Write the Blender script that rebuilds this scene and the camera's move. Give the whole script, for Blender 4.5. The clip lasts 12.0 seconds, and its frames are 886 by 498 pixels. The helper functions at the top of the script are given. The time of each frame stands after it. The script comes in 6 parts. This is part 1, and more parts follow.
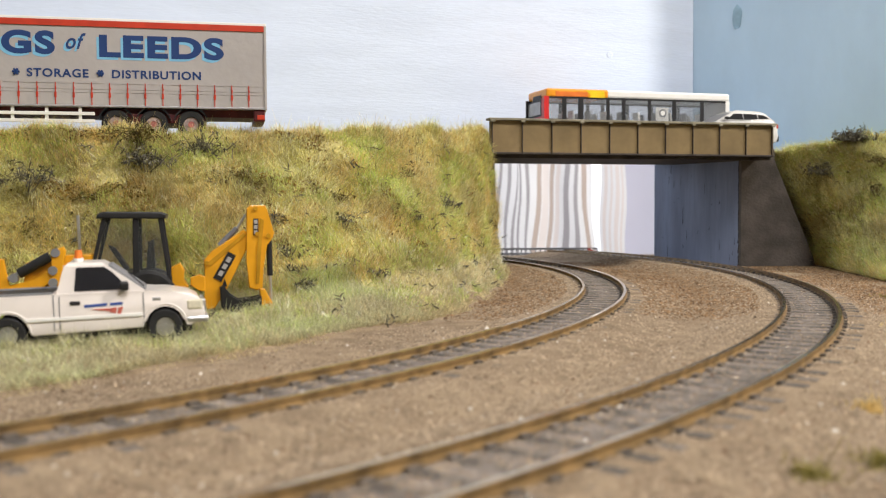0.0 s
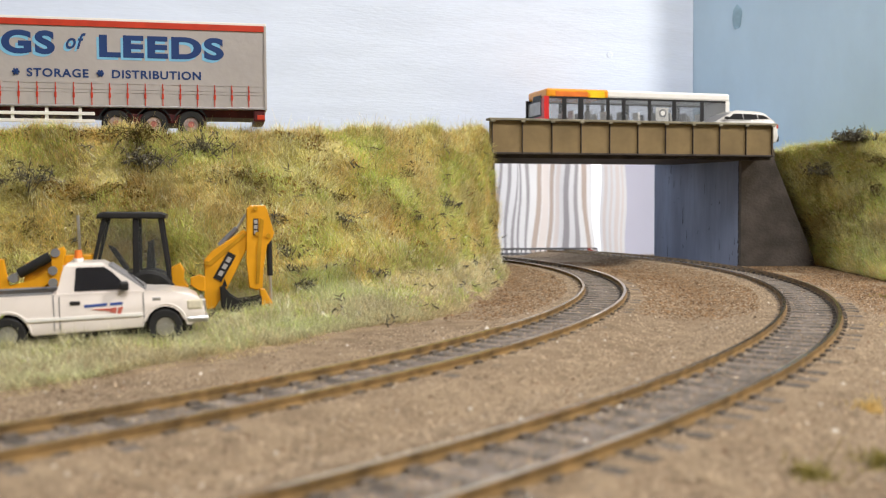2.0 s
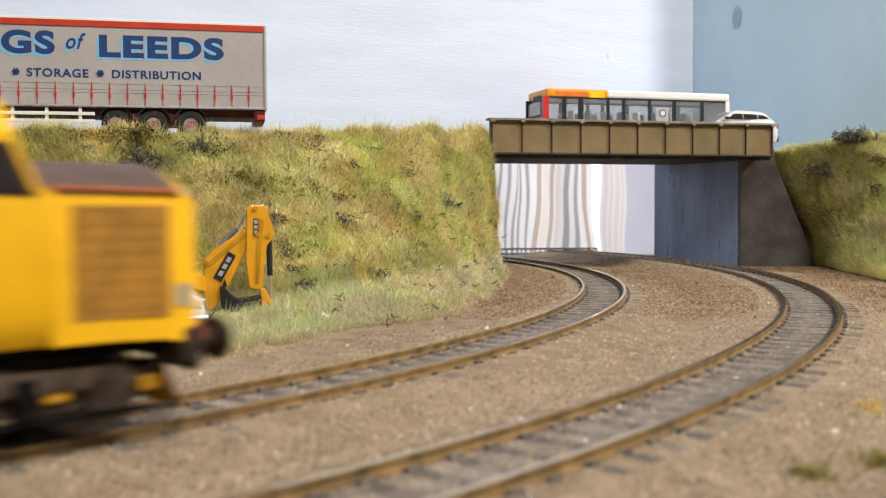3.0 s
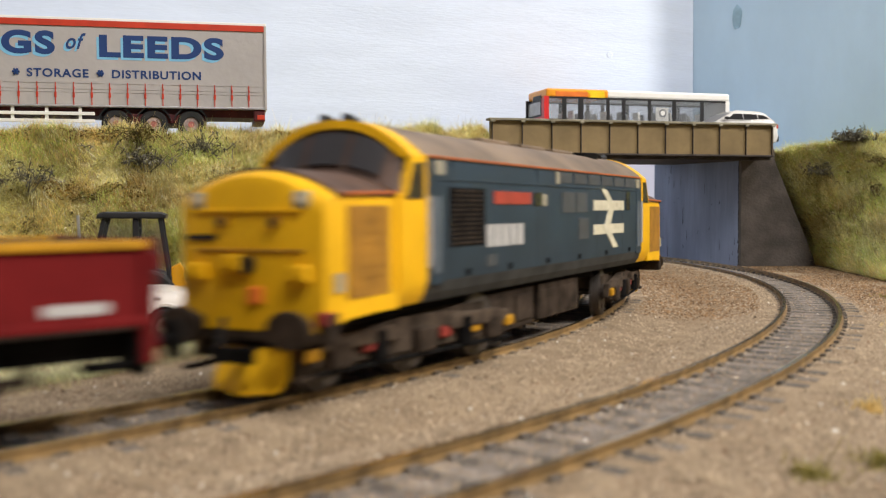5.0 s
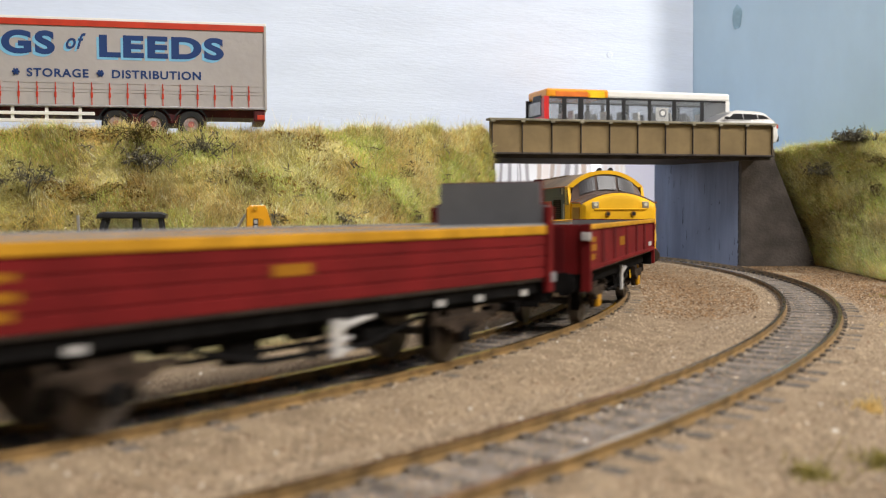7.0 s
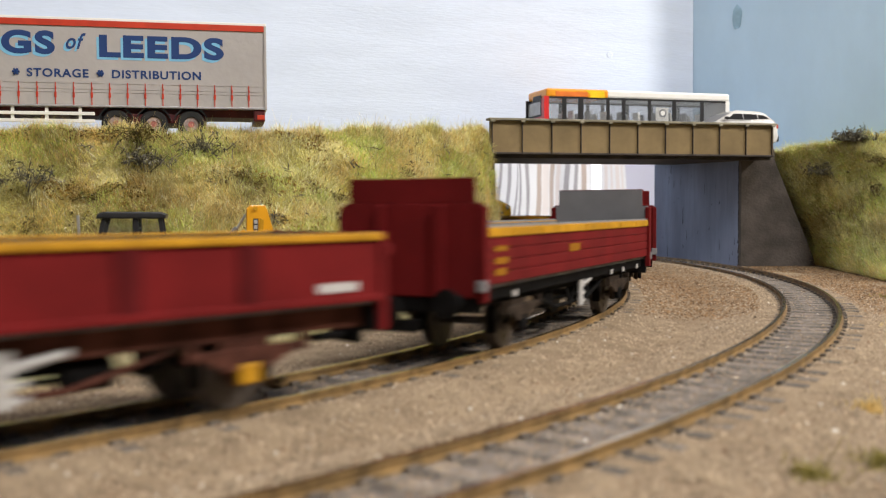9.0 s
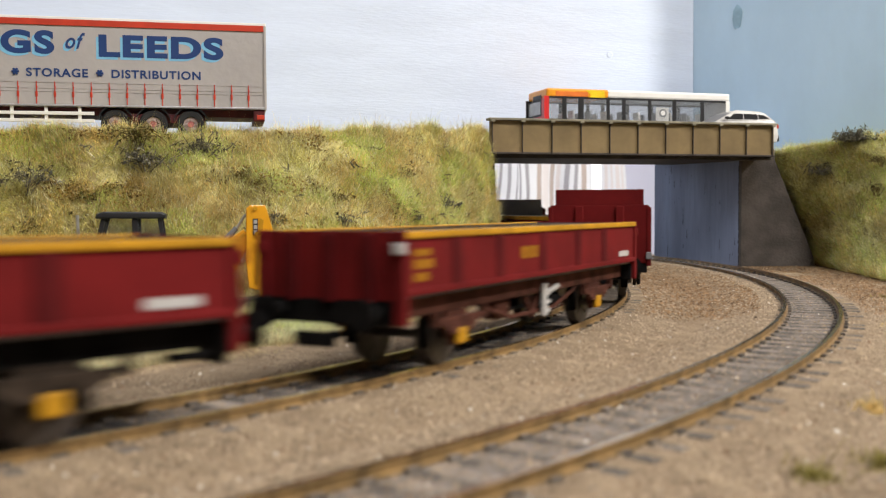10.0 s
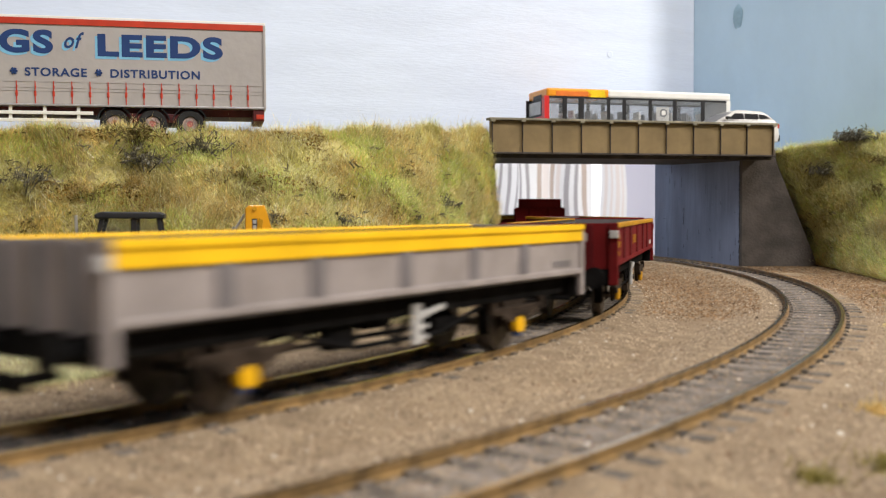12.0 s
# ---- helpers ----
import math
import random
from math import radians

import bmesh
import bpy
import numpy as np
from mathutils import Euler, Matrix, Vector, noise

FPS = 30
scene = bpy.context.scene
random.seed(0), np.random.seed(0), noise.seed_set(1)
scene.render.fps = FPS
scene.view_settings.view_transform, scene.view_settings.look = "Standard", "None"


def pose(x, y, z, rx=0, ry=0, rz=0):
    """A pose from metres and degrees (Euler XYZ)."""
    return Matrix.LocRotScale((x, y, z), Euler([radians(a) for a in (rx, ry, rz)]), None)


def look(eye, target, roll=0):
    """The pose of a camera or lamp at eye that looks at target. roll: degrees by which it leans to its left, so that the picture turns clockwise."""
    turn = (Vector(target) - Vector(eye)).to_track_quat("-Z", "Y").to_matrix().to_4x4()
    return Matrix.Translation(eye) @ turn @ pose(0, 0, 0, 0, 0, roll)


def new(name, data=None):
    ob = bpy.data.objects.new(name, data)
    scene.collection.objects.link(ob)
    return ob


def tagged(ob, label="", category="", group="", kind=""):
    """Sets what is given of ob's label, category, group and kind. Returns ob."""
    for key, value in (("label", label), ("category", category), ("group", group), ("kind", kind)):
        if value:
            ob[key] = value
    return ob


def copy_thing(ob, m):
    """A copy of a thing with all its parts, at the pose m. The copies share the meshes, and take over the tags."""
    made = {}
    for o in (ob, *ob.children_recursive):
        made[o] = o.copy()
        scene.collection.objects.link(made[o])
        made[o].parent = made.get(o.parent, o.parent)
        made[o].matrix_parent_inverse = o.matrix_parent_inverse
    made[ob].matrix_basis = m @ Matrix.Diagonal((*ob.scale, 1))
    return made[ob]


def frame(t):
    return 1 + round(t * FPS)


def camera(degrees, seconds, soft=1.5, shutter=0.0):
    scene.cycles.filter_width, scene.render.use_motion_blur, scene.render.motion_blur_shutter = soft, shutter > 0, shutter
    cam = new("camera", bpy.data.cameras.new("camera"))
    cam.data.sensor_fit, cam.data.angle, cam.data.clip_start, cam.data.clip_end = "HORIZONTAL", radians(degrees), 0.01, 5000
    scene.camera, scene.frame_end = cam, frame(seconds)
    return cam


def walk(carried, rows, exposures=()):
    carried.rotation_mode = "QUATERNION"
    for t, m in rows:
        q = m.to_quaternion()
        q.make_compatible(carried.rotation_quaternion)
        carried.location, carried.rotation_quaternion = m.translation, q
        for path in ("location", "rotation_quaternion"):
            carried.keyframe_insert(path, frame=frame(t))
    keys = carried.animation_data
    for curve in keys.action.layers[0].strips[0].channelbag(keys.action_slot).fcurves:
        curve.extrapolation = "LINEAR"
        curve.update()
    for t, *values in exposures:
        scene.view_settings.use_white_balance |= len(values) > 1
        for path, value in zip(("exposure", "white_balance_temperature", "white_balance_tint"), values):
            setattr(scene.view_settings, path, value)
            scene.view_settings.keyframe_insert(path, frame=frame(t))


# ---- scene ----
# A model railway in 1:76. Numbers are millimetres of the model: x to the right, y away, z up from the rail tops.
MM = 0.001


def at(x, y, z, rx=0, ry=0, rz=0):
    return pose(x * MM, y * MM, z * MM, rx, ry, rz)


cam = camera(48.6, 12.0, soft=1.15, shutter=0.7)
cam.data.dof.use_dof = True
cam.data.dof.focus_distance = 0.46
cam.data.dof.aperture_fstop = 27
EYE = look((0, 0, 33.24 * MM), (0, 1000 * MM, -6.18 * MM), -0.31)
# near the end the camera creeps forward by two millimetres
CREPT = look((0, 2.0 * MM, 33.24 * MM), (0, 1002 * MM, -6.18 * MM), -0.31)
walk(cam, [(0, EYE), (9.2, EYE), (11.4, CREPT), (12, CREPT)], exposures=[(0, 0.0), (12, 0.0)])

# ---- light ----
world = bpy.data.worlds.new("room_air")
world.use_nodes = True
world.node_tree.nodes["Background"].inputs[0].default_value = (0.85, 0.92, 1, 1)
world.node_tree.nodes["Background"].inputs[1].default_value = 0.3
scene.world = world


def area_lamp(name, eye, target, sx, sy, watts, colour):
    data = bpy.data.lights.new(name, "AREA")
    data.shape, data.size, data.size_y, data.energy, data.color = "RECTANGLE", sx, sy, watts, colour
    ob = new(name, data)
    ob.matrix_basis = look(eye, target)
    return ob


area_lamp("room_lamp", (0.48, -0.50, 1.30), (0.0, 0.40, 0), 0.7, 0.6, 26.5, (1, 0.965, 0.93))
area_lamp("side_lamp", (1.46, 0.09, 1.12), (0.0, 0.55, 0.05), 0.12, 0.12, 27, (1, 0.93, 0.84))
area_lamp("window_light", (-0.46, 1.42, 0.25), (-0.1, 0.7, 0.02), 0.8, 0.7, 9, (0.84, 0.91, 1))


# ---- materials ----
def material(name, colour, rough=0.6, metal=0.0, vary=0.12, size=6.0, bump=0.0, second=None, grain=0.0, coat=0.0, random_island=0.0, random_object=0.0, streak=1.0, gloss=0.35):
    """A painted or natural surface: colour varied at two scales, size is the larger patch in millimetres."""
    m = bpy.data.materials.new(name)
    m.use_nodes = True
    nt = m.node_tree
    bsdf = nt.nodes["Principled BSDF"]
    bsdf.inputs["Roughness"].default_value = rough
    bsdf.inputs["Metallic"].default_value = metal
    bsdf.inputs["Coat Weight"].default_value = coat
    bsdf.inputs["Specular IOR Level"].default_value = gloss
    co = nt.nodes.new("ShaderNodeTexCoord")
    big = nt.nodes.new("ShaderNodeTexNoise")
    big.inputs["Scale"].default_value = 1000 / size
    big.inputs["Detail"].default_value = 6
    fine = nt.nodes.new("ShaderNodeTexNoise")
    fine.inputs["Scale"].default_value = 9000 / size
    fine.inputs["Detail"].default_value = 3
    grow = nt.nodes.new("ShaderNodeMapping")
    grow.inputs["Scale"].default_value = (1, 1, streak)
    nt.links.new(co.outputs["Object"], grow.inputs["Vector"])
    for n in (big, fine):
        nt.links.new(grow.outputs["Vector"], n.inputs["Vector"])
    ramp = nt.nodes.new("ShaderNodeValToRGB")
    ramp.color_ramp.elements[0].position, ramp.color_ramp.elements[1].position = 0.34, 0.66
    dark = second or [c * (1 - 2 * vary) for c in colour]
    ramp.color_ramp.elements[0].color = (*dark, 1)
    ramp.color_ramp.elements[1].color = (*[min(1, c * (1 + vary)) for c in colour], 1)
    nt.links.new(big.outputs["Fac"], ramp.inputs["Fac"])
    out = ramp.outputs["Color"]

    def brighten(out, source, amount):
        span = nt.nodes.new("ShaderNodeMapRange")
        span.inputs["To Min"].default_value, span.inputs["To Max"].default_value = 1 - amount, 1 + amount
        nt.links.new(source, span.inputs["Value"])
        mul = nt.nodes.new("ShaderNodeVectorMath")
        mul.operation = "SCALE"
        nt.links.new(out, mul.inputs[0])
        nt.links.new(span.outputs["Result"], mul.inputs["Scale"])
        return mul.outputs["Vector"]
    if grain:
        out = brighten(out, fine.outputs["Fac"], grain)
    if random_island:
        out = brighten(out, nt.nodes.new("ShaderNodeNewGeometry").outputs["Random Per Island"], random_island)
    if random_object:
        out = brighten(out, nt.nodes.new("ShaderNodeObjectInfo").outputs["Random"], random_object)
    nt.links.new(out, bsdf.inputs["Base Color"])
    if bump:
        b = nt.nodes.new("ShaderNodeBump")
        b.inputs["Strength"].default_value = bump
        b.inputs["Distance"].default_value = size * MM * 0.12
        nt.links.new(fine.outputs["Fac"], b.inputs["Height"])
        nt.links.new(b.outputs["Normal"], bsdf.inputs["Normal"])
    return m


def glass_material(name, colour, rough=0.05, alpha=0.35):
    m = bpy.data.materials.new(name)
    m.use_nodes = True
    bsdf = m.node_tree.nodes["Principled BSDF"]
    bsdf.inputs["Base Color"].default_value = (*colour, 1)
    bsdf.inputs["Roughness"].default_value = rough
    bsdf.inputs["Alpha"].default_value = alpha
    return m


# one board paint in two tones: paler for the lit board, bluer for the shaded
SKY = material("sky_board_paint", (0.63, 0.71, 0.86), 0.7, vary=0.025, size=70, bump=0.06, grain=0.035, streak=7.0)
SKY_SHADED = material("shaded_sky_board_paint", (0.47, 0.645, 0.83), 0.7, vary=0.05, size=70, bump=0.05, grain=0.035, streak=0.4)
LILAC = material("lilac_wall_paint", (0.60, 0.61, 0.74), 0.85, vary=0.03, size=300)
PLASTER = material("room_wall_paint", (0.78, 0.78, 0.78), 0.85, vary=0.03, size=300)
CARPET = material("room_carpet", (0.18, 0.16, 0.14), 0.95, vary=0.15, size=40)
BALLAST = material("ballast_grit", (0.262, 0.196, 0.126), 0.95, vary=0.15, size=9, bump=0.5, second=(0.19, 0.135, 0.084), grain=0.3)
GRIT = material("ballast_stones", (0.33, 0.252, 0.172), 0.95, vary=0.15, size=3, random_island=0.42)
GRIT_DARK = material("dark_ballast_specks", (0.16, 0.10, 0.06), 0.9, vary=0.2, size=3, random_island=0.5)
GRIT_PALE = material("pale_ballast_flecks", (0.66, 0.60, 0.52), 0.7, vary=0.1, size=3, random_island=0.3)
BED = material("grey_track_ballast", (0.215, 0.185, 0.16), 0.95, vary=0.2, size=6, bump=0.5, grain=0.25)
GRIT_GREY = material("grey_ballast_stones", (0.235, 0.205, 0.18), 0.95, vary=0.2, size=3, random_island=0.45)
SLEEPER = material("sleeper_plastic", (0.14, 0.118, 0.10), 0.75, vary=0.25, size=4, random_object=0.3, grain=0.2)
RUST = material("rusty_rail_side", (0.225, 0.14, 0.055), 0.6, vary=0.25, size=5, grain=0.2, bump=0.2)
RAILTOP = material("rail_head", (0.62, 0.50, 0.34), 0.18, metal=1.0, vary=0.12, size=8)
EARTH = material("embankment_earth", (0.40, 0.35, 0.14), 0.95, vary=0.3, size=18, second=(0.24, 0.19, 0.08), grain=0.3, bump=0.5)
CONCRETE = material("abutment_concrete", (0.26, 0.32, 0.49), 0.8, vary=0.10, size=18, bump=0.2, grain=0.16, streak=0.10)
# brown render, its base colour lowered to hold the bridge's shade
WING_SHADED = material("shaded_wing_render", (0.105, 0.09, 0.08), 0.9, vary=0.18, size=14, bump=0.3, grain=0.12)
GIRDER = material("weathered_girder_paint", (0.20, 0.142, 0.066), 0.55, vary=0.1, size=26, second=(0.145, 0.103, 0.047), grain=0.12)
GIRDER_EDGE = material("girder_flange_paint", (0.22, 0.20, 0.145), 0.65, vary=0.2, size=8, grain=0.1)
# darkened girder colour: the shade under the bridge is painted into it
GIRDER_SHADED = material("shaded_girder_paint", (0.055, 0.045, 0.04), 0.8, vary=0.2, size=8)
TARMAC = material("road_tarmac", (0.06, 0.06, 0.062), 0.9, vary=0.15, size=10, grain=0.2)
WHITE = material("white_paint", (0.80, 0.79, 0.76), 0.35, vary=0.03, size=12, coat=0.2)
BLACK = material("black_plastic", (0.018, 0.018, 0.02), 0.45, vary=0.1, size=6)
RUBBER = material("tyre_rubber", (0.02, 0.02, 0.021), 0.8, vary=0.15, size=4)
GREY = material("grey_paint", (0.20, 0.20, 0.21), 0.5, vary=0.06, size=10)
SILVER = material("silver_metal", (0.55, 0.55, 0.56), 0.35, metal=0.8, vary=0.06, size=5)
RED = material("red_paint", (0.50, 0.045, 0.02), 0.45, vary=0.08, size=8)
ORANGE = material("orange_paint", (0.80, 0.20, 0.03), 0.45, vary=0.06, size=8)
YELLOW = material("warning_yellow", (0.78, 0.425, 0.006), 0.55, gloss=0.25, vary=0.06, size=12, grain=0.04)
YELLOW_DULL = material("dull_yellow", (0.47, 0.235, 0.012), 0.6, gloss=0.2, vary=0.12, size=8)
MAROON = material("wagon_maroon", (0.135, 0.0085, 0.009), 0.8, vary=0.12, size=14, grain=0.08, gloss=0.12)
BLUE = material("loco_blue", (0.020, 0.040, 0.060), 0.5, vary=0.10, size=14, grain=0.05)
ROOF = material("loco_roof", (0.20, 0.145, 0.10), 0.6, vary=0.2, size=18, grain=0.1)
FRAME_GRIME = material("underframe_grime", (0.046, 0.033, 0.024), 0.9, gloss=0.1, vary=0.3, size=5, grain=0.25, bump=0.2)
FRAME_BLACK = material("underframe_black", (0.008, 0.0075, 0.0075), 0.9, gloss=0.06, vary=0.25, size=5, grain=0.2)
DARKGLASS = glass_material("smoked_glass", (0.018, 0.018, 0.021), 0.06, 0.90)
CLEARGLASS = glass_material("clear_glazing", (0.20, 0.22, 0.22), 0.04, 0.07)
BUSGLASS = glass_material("pale_bus_glazing", (0.30, 0.32, 0.34), 0.08, 0.22)


# ---- mesh tools, in millimetres ----
def part(name, bm, mat, parent=None, label="", smooth=False):
    me = bpy.data.meshes.new(name)
    bmesh.ops.scale(bm, vec=(MM, MM, MM), verts=bm.verts)
    bmesh.ops.recalc_face_normals(bm, faces=bm.faces)
    if smooth:
        for f in bm.faces:
            f.smooth = True
        for e in bm.edges:
            if len(e.link_faces) == 2 and e.calc_face_angle(0) > radians(35):
                e.smooth = False
    bm.to_mesh(me)
    bm.free()
    for one in (mat if isinstance(mat, (list, tuple)) else [mat]):
        me.materials.append(one)
    ob = new(name, me)
    ob.parent = parent
    if label:
        tagged(ob, label)
    return ob


def root(name, label, category, m=None, group=""):
    ob = tagged(new(name), label, category, group)
    ob.empty_display_size = 0.01
    if m is not None:
        ob.matrix_basis = m
    return ob


def B():
    return bmesh.new()


def box(bm, x0, x1, y0, y1, z0, z1, bevel=0.0, m=None):
    made = bmesh.ops.create_cube(bm, size=1)["verts"]
    for v in made:
        v.co = Vector(((x0 + x1) / 2 + v.co.x * (x1 - x0), (y0 + y1) / 2 + v.co.y * (y1 - y0), (z0 + z1) / 2 + v.co.z * (z1 - z0)))
    if bevel:
        edges = list({e for v in made for e in v.link_edges})
        r = bmesh.ops.bevel(bm, geom=edges, offset=bevel, segments=2, affect="EDGES", profile=0.5)
        made = list({v for f in r["faces"] for v in f.verts} | {v for v in made if v.is_valid})
    if m is not None:
        bmesh.ops.transform(bm, matrix=m, verts=made)
    return bm


def prism(bm, outline, c0, c1, axis="y", bevel=0.0):
    """An outline of two coordinates, drawn out along the third axis from c0 to c1."""
    def place(a, b, c):
        return {"x": (c, a, b), "y": (a, c, b), "z": (a, b, c)}[axis]
    low = [bm.verts.new(place(a, b, c0)) for a, b in outline]
    high = [bm.verts.new(place(a, b, c1)) for a, b in outline]
    faces = [bm.faces.new(low), bm.faces.new(high[::-1])]
    n = len(outline)
    for i in range(n):
        faces.append(bm.faces.new((low[i], low[(i + 1) % n], high[(i + 1) % n], high[i])))
    if bevel:
        rim = [e for e in faces[0].edges] + [e for e in faces[1].edges]
        bmesh.ops.bevel(bm, geom=rim, offset=bevel, segments=2, affect="EDGES", profile=0.5)
    return bm


def rod(bm, p, q, r, n=10, r2=None):
    """A round bar from p to q."""
    p, q = Vector(p), Vector(q)
    d = q - p
    m = Matrix.Translation((p + q) / 2) @ d.to_track_quat("Z", "Y").to_matrix().to_4x4()
    bmesh.ops.create_cone(bm, cap_ends=True, segments=n, radius1=r, radius2=r if r2 is None else r2, depth=d.length, matrix=m)
    return bm


def loft(bm, rings, close=True, caps=True):
    rows = [[bm.verts.new(p) for p in ring] for ring in rings]
    n = len(rows[0])
    for a, b in zip(rows, rows[1:]):
        for i in range(n if close else n - 1):
            j = (i + 1) % n
            bm.faces.new((a[i], a[j], b[j], b[i]))
    if caps:
        bm.faces.new(rows[0][::-1])
        bm.faces.new(rows[-1])
    return bm


def soup(name, verts, faces, mat, parent=None, label="", category=""):
    """Many tiny pieces as one mesh, from arrays in millimetres."""
    me = bpy.data.meshes.new(name)
    verts = np.asarray(verts, np.float32) * MM
    faces = np.asarray(faces, np.int32)
    me.vertices.add(len(verts))
    me.vertices.foreach_set("co", verts.ravel())
    me.loops.add(faces.size)
    me.loops.foreach_set("vertex_index", faces.ravel())
    me.polygons.add(len(faces))
    me.polygons.foreach_set("loop_start", np.arange(0, faces.size, faces.shape[1], dtype=np.int32))
    me.update(calc_edges=True)
    me.validate()
    me.materials.append(mat)
    ob = new(name, me)
    ob.parent = parent
    return tagged(ob, label, category, kind="stuff")


def lettering(name, words, height, mat, parent, m, label="", shear=0.0, stretch=1.0, thick=0.1):
    """Words in the built-in font as a thin mesh, drawn in the local xz plane and facing -y; height is that of a capital."""
    cu = bpy.data.curves.new(name, "FONT")
    cu.space_character = 1.12
    cu.body, cu.size, cu.shear, cu.extrude, cu.offset = words, height * MM / 0.73, shear, 0.03 * MM, thick * MM
    tmp = new("word_curve", cu)
    me = bpy.data.meshes.new_from_object(tmp.evaluated_get(bpy.context.evaluated_depsgraph_get()))
    bpy.data.objects.remove(tmp)
    me.name = name
    me.transform(m @ Matrix.Diagonal((stretch, 1, 1, 1)))
    me.materials.clear()
    me.materials.append(mat)
    ob = new(name, me)
    ob.parent = parent
    if label:
        tagged(ob, label)
    return ob


# ---- the tracks' lines ----
CENTRE, RADIUS = (-443.1, 499.7), 518.2
CENTRE_2, RADIUS_2 = (-454.5, 542.5), 616.5
BEND = -440.0


def track_point(s, centre=CENTRE, radius=RADIUS, bend=BEND):
    """Place and heading (radians) at the length s along a track: straight up to bend, then a curve."""
    a = max(s, bend) / radius
    x, y = centre[0] + radius * math.cos(a), centre[1] + radius * math.sin(a)
    h = a + math.pi / 2
    if s < bend:
        x += (s - bend) * math.cos(h)
        y += (s - bend) * math.sin(h)
    return x, y, h


def chord(s, half):
    """The pose of a vehicle whose two wheelsets or bogies stand half before and behind s."""
    x0, y0, _ = track_point(s - half)
    x1, y1, _ = track_point(s + half)
    return (x0 + x1) / 2, (y0 + y1) / 2, math.atan2(y1 - y0, x1 - x0)


# ---- the room ----
def block(name, x0, x1, y0, y1, z0, z1, mat, label):
    return tagged(part(name, box(B(), x0, x1, y0, y1, z0, z1), mat), label, kind="structure")


block("floor", -2600, 2600, -2400, 1900, -1020, -1000, CARPET, "dark carpet on the floor of the room")
block("ceiling", -2600, 2600, -2400, 1900, 1400, 1420, PLASTER, "plain white room ceiling")
block("wall_south", -2600, 2600, -2420, -2400, -1000, 1400, PLASTER, "plain pale room wall")
block("wall_west", -2620, -2600, -2400, 1900, -1000, 1400, PLASTER, "plain pale room wall")
block("wall_east", 2600, 2620, -2400, 1900, -1000, 1400, PLASTER, "plain pale room wall")
north = tagged(part("wall_north", box(box(box(box(B(), 272, 2600, 1500, 1560, -1000, 1400), -2600, -900, 1500, 1560, -1000, 1400),
                                      -900, 272, 1500, 1560, -1000, -260), -900, 272, 1500, 1560, 900, 1400), LILAC),
               "pale lilac room wall round a bright window", kind="structure")
PANE_GLOW = bpy.data.materials.new("daylight_pane")
PANE_GLOW.use_nodes = True
PANE_GLOW.node_tree.nodes["Principled BSDF"].inputs["Emission Color"].default_value = (0.93, 0.96, 1, 1)
PANE_GLOW.node_tree.nodes["Principled BSDF"].inputs["Emission Strength"].default_value = 0.9
tagged(part("window_1", box(B(), -900, 272, 1545, 1550, -260, 900), PANE_GLOW), "bright window behind striped curtains", kind="structure")


def curtain(name, x0, x1, y, wave, stripes, label):
    """A hanging cloth with folds. Stripes are woven in: left edge at the foot, left edge at the head, width, tone."""
    bm = B()
    n = int((x1 - x0) / 1.5)
    foot = np.array([x0 - 40] + [s[0] for s in stripes] + [x1 + 40])
    head = np.array([x0 - 40] + [s[1] for s in stripes] + [x1 + 40])
    mid = (foot + head) / 2
    heights = (-300, -40, -25, -10, 5, 20, 35, 50, 65, 80, 95, 110, 500, 950)
    cols = []
    for i in range(n + 1):
        x = x0 + (x1 - x0) * i / n
        half = float(np.interp(x, mid, (head - foot) / 2))
        col = []
        for z in heights:
            k = max(-1.0, min(1.0, (z - 40) / 64))
            sway = 1.6 * math.sin(z / 21.0 + x / 23.0) if -45 < z < 115 else 0.0
            yy = y + wave * math.sin(x / 11.0 + 0.8 * math.sin(x / 37.0) + 0.006 * z)
            col.append(bm.verts.new((x + half * k + sway, yy, z)))
        cols.append(col)
    for i in range(n):
        here = x0 + (x1 - x0) * (i + 0.5) / n
        tone = 0
        for (f0, h0, width, k) in stripes:
            if (f0 + h0) / 2 <= here < (f0 + h0) / 2 + width:
                tone = k
        for k in range(len(heights) - 1):
            f = bm.faces.new((cols[i][k], cols[i + 1][k], cols[i + 1][k + 1], cols[i][k + 1]))
            f.material_index = tone
            f.smooth = True
    ob = part(name, bm, CLOTHS)
    return tagged(ob, label, "curtain")


def cloth_material(name, colour):
    m = bpy.data.materials.new(name)
    m.use_nodes = True
    nt = m.node_tree
    bsdf = nt.nodes["Principled BSDF"]
    wave = nt.nodes.new("ShaderNodeTexNoise")
    wave.inputs["Scale"].default_value = 400
    ramp = nt.nodes.new("ShaderNodeValToRGB")
    ramp.color_ramp.elements[0].color = (*[c * 0.9 for c in colour], 1)
    ramp.color_ramp.elements[1].color = (*colour, 1)
    nt.links.new(wave.outputs["Fac"], ramp.inputs["Fac"])
    tr = nt.nodes.new("ShaderNodeBsdfTranslucent")
    mix = nt.nodes.new("ShaderNodeMixShader")
    mix.inputs[0].default_value = 0.5
    nt.links.new(ramp.outputs["Color"], bsdf.inputs["Base Color"])
    nt.links.new(ramp.outputs["Color"], tr.inputs["Color"])
    bsdf.inputs["Roughness"].default_value = 0.9
    nt.links.new(bsdf.outputs[0], mix.inputs[1])
    nt.links.new(tr.outputs[0], mix.inputs[2])
    nt.links.new(mix.outputs[0], nt.nodes["Material Output"].inputs["Surface"])
    return m


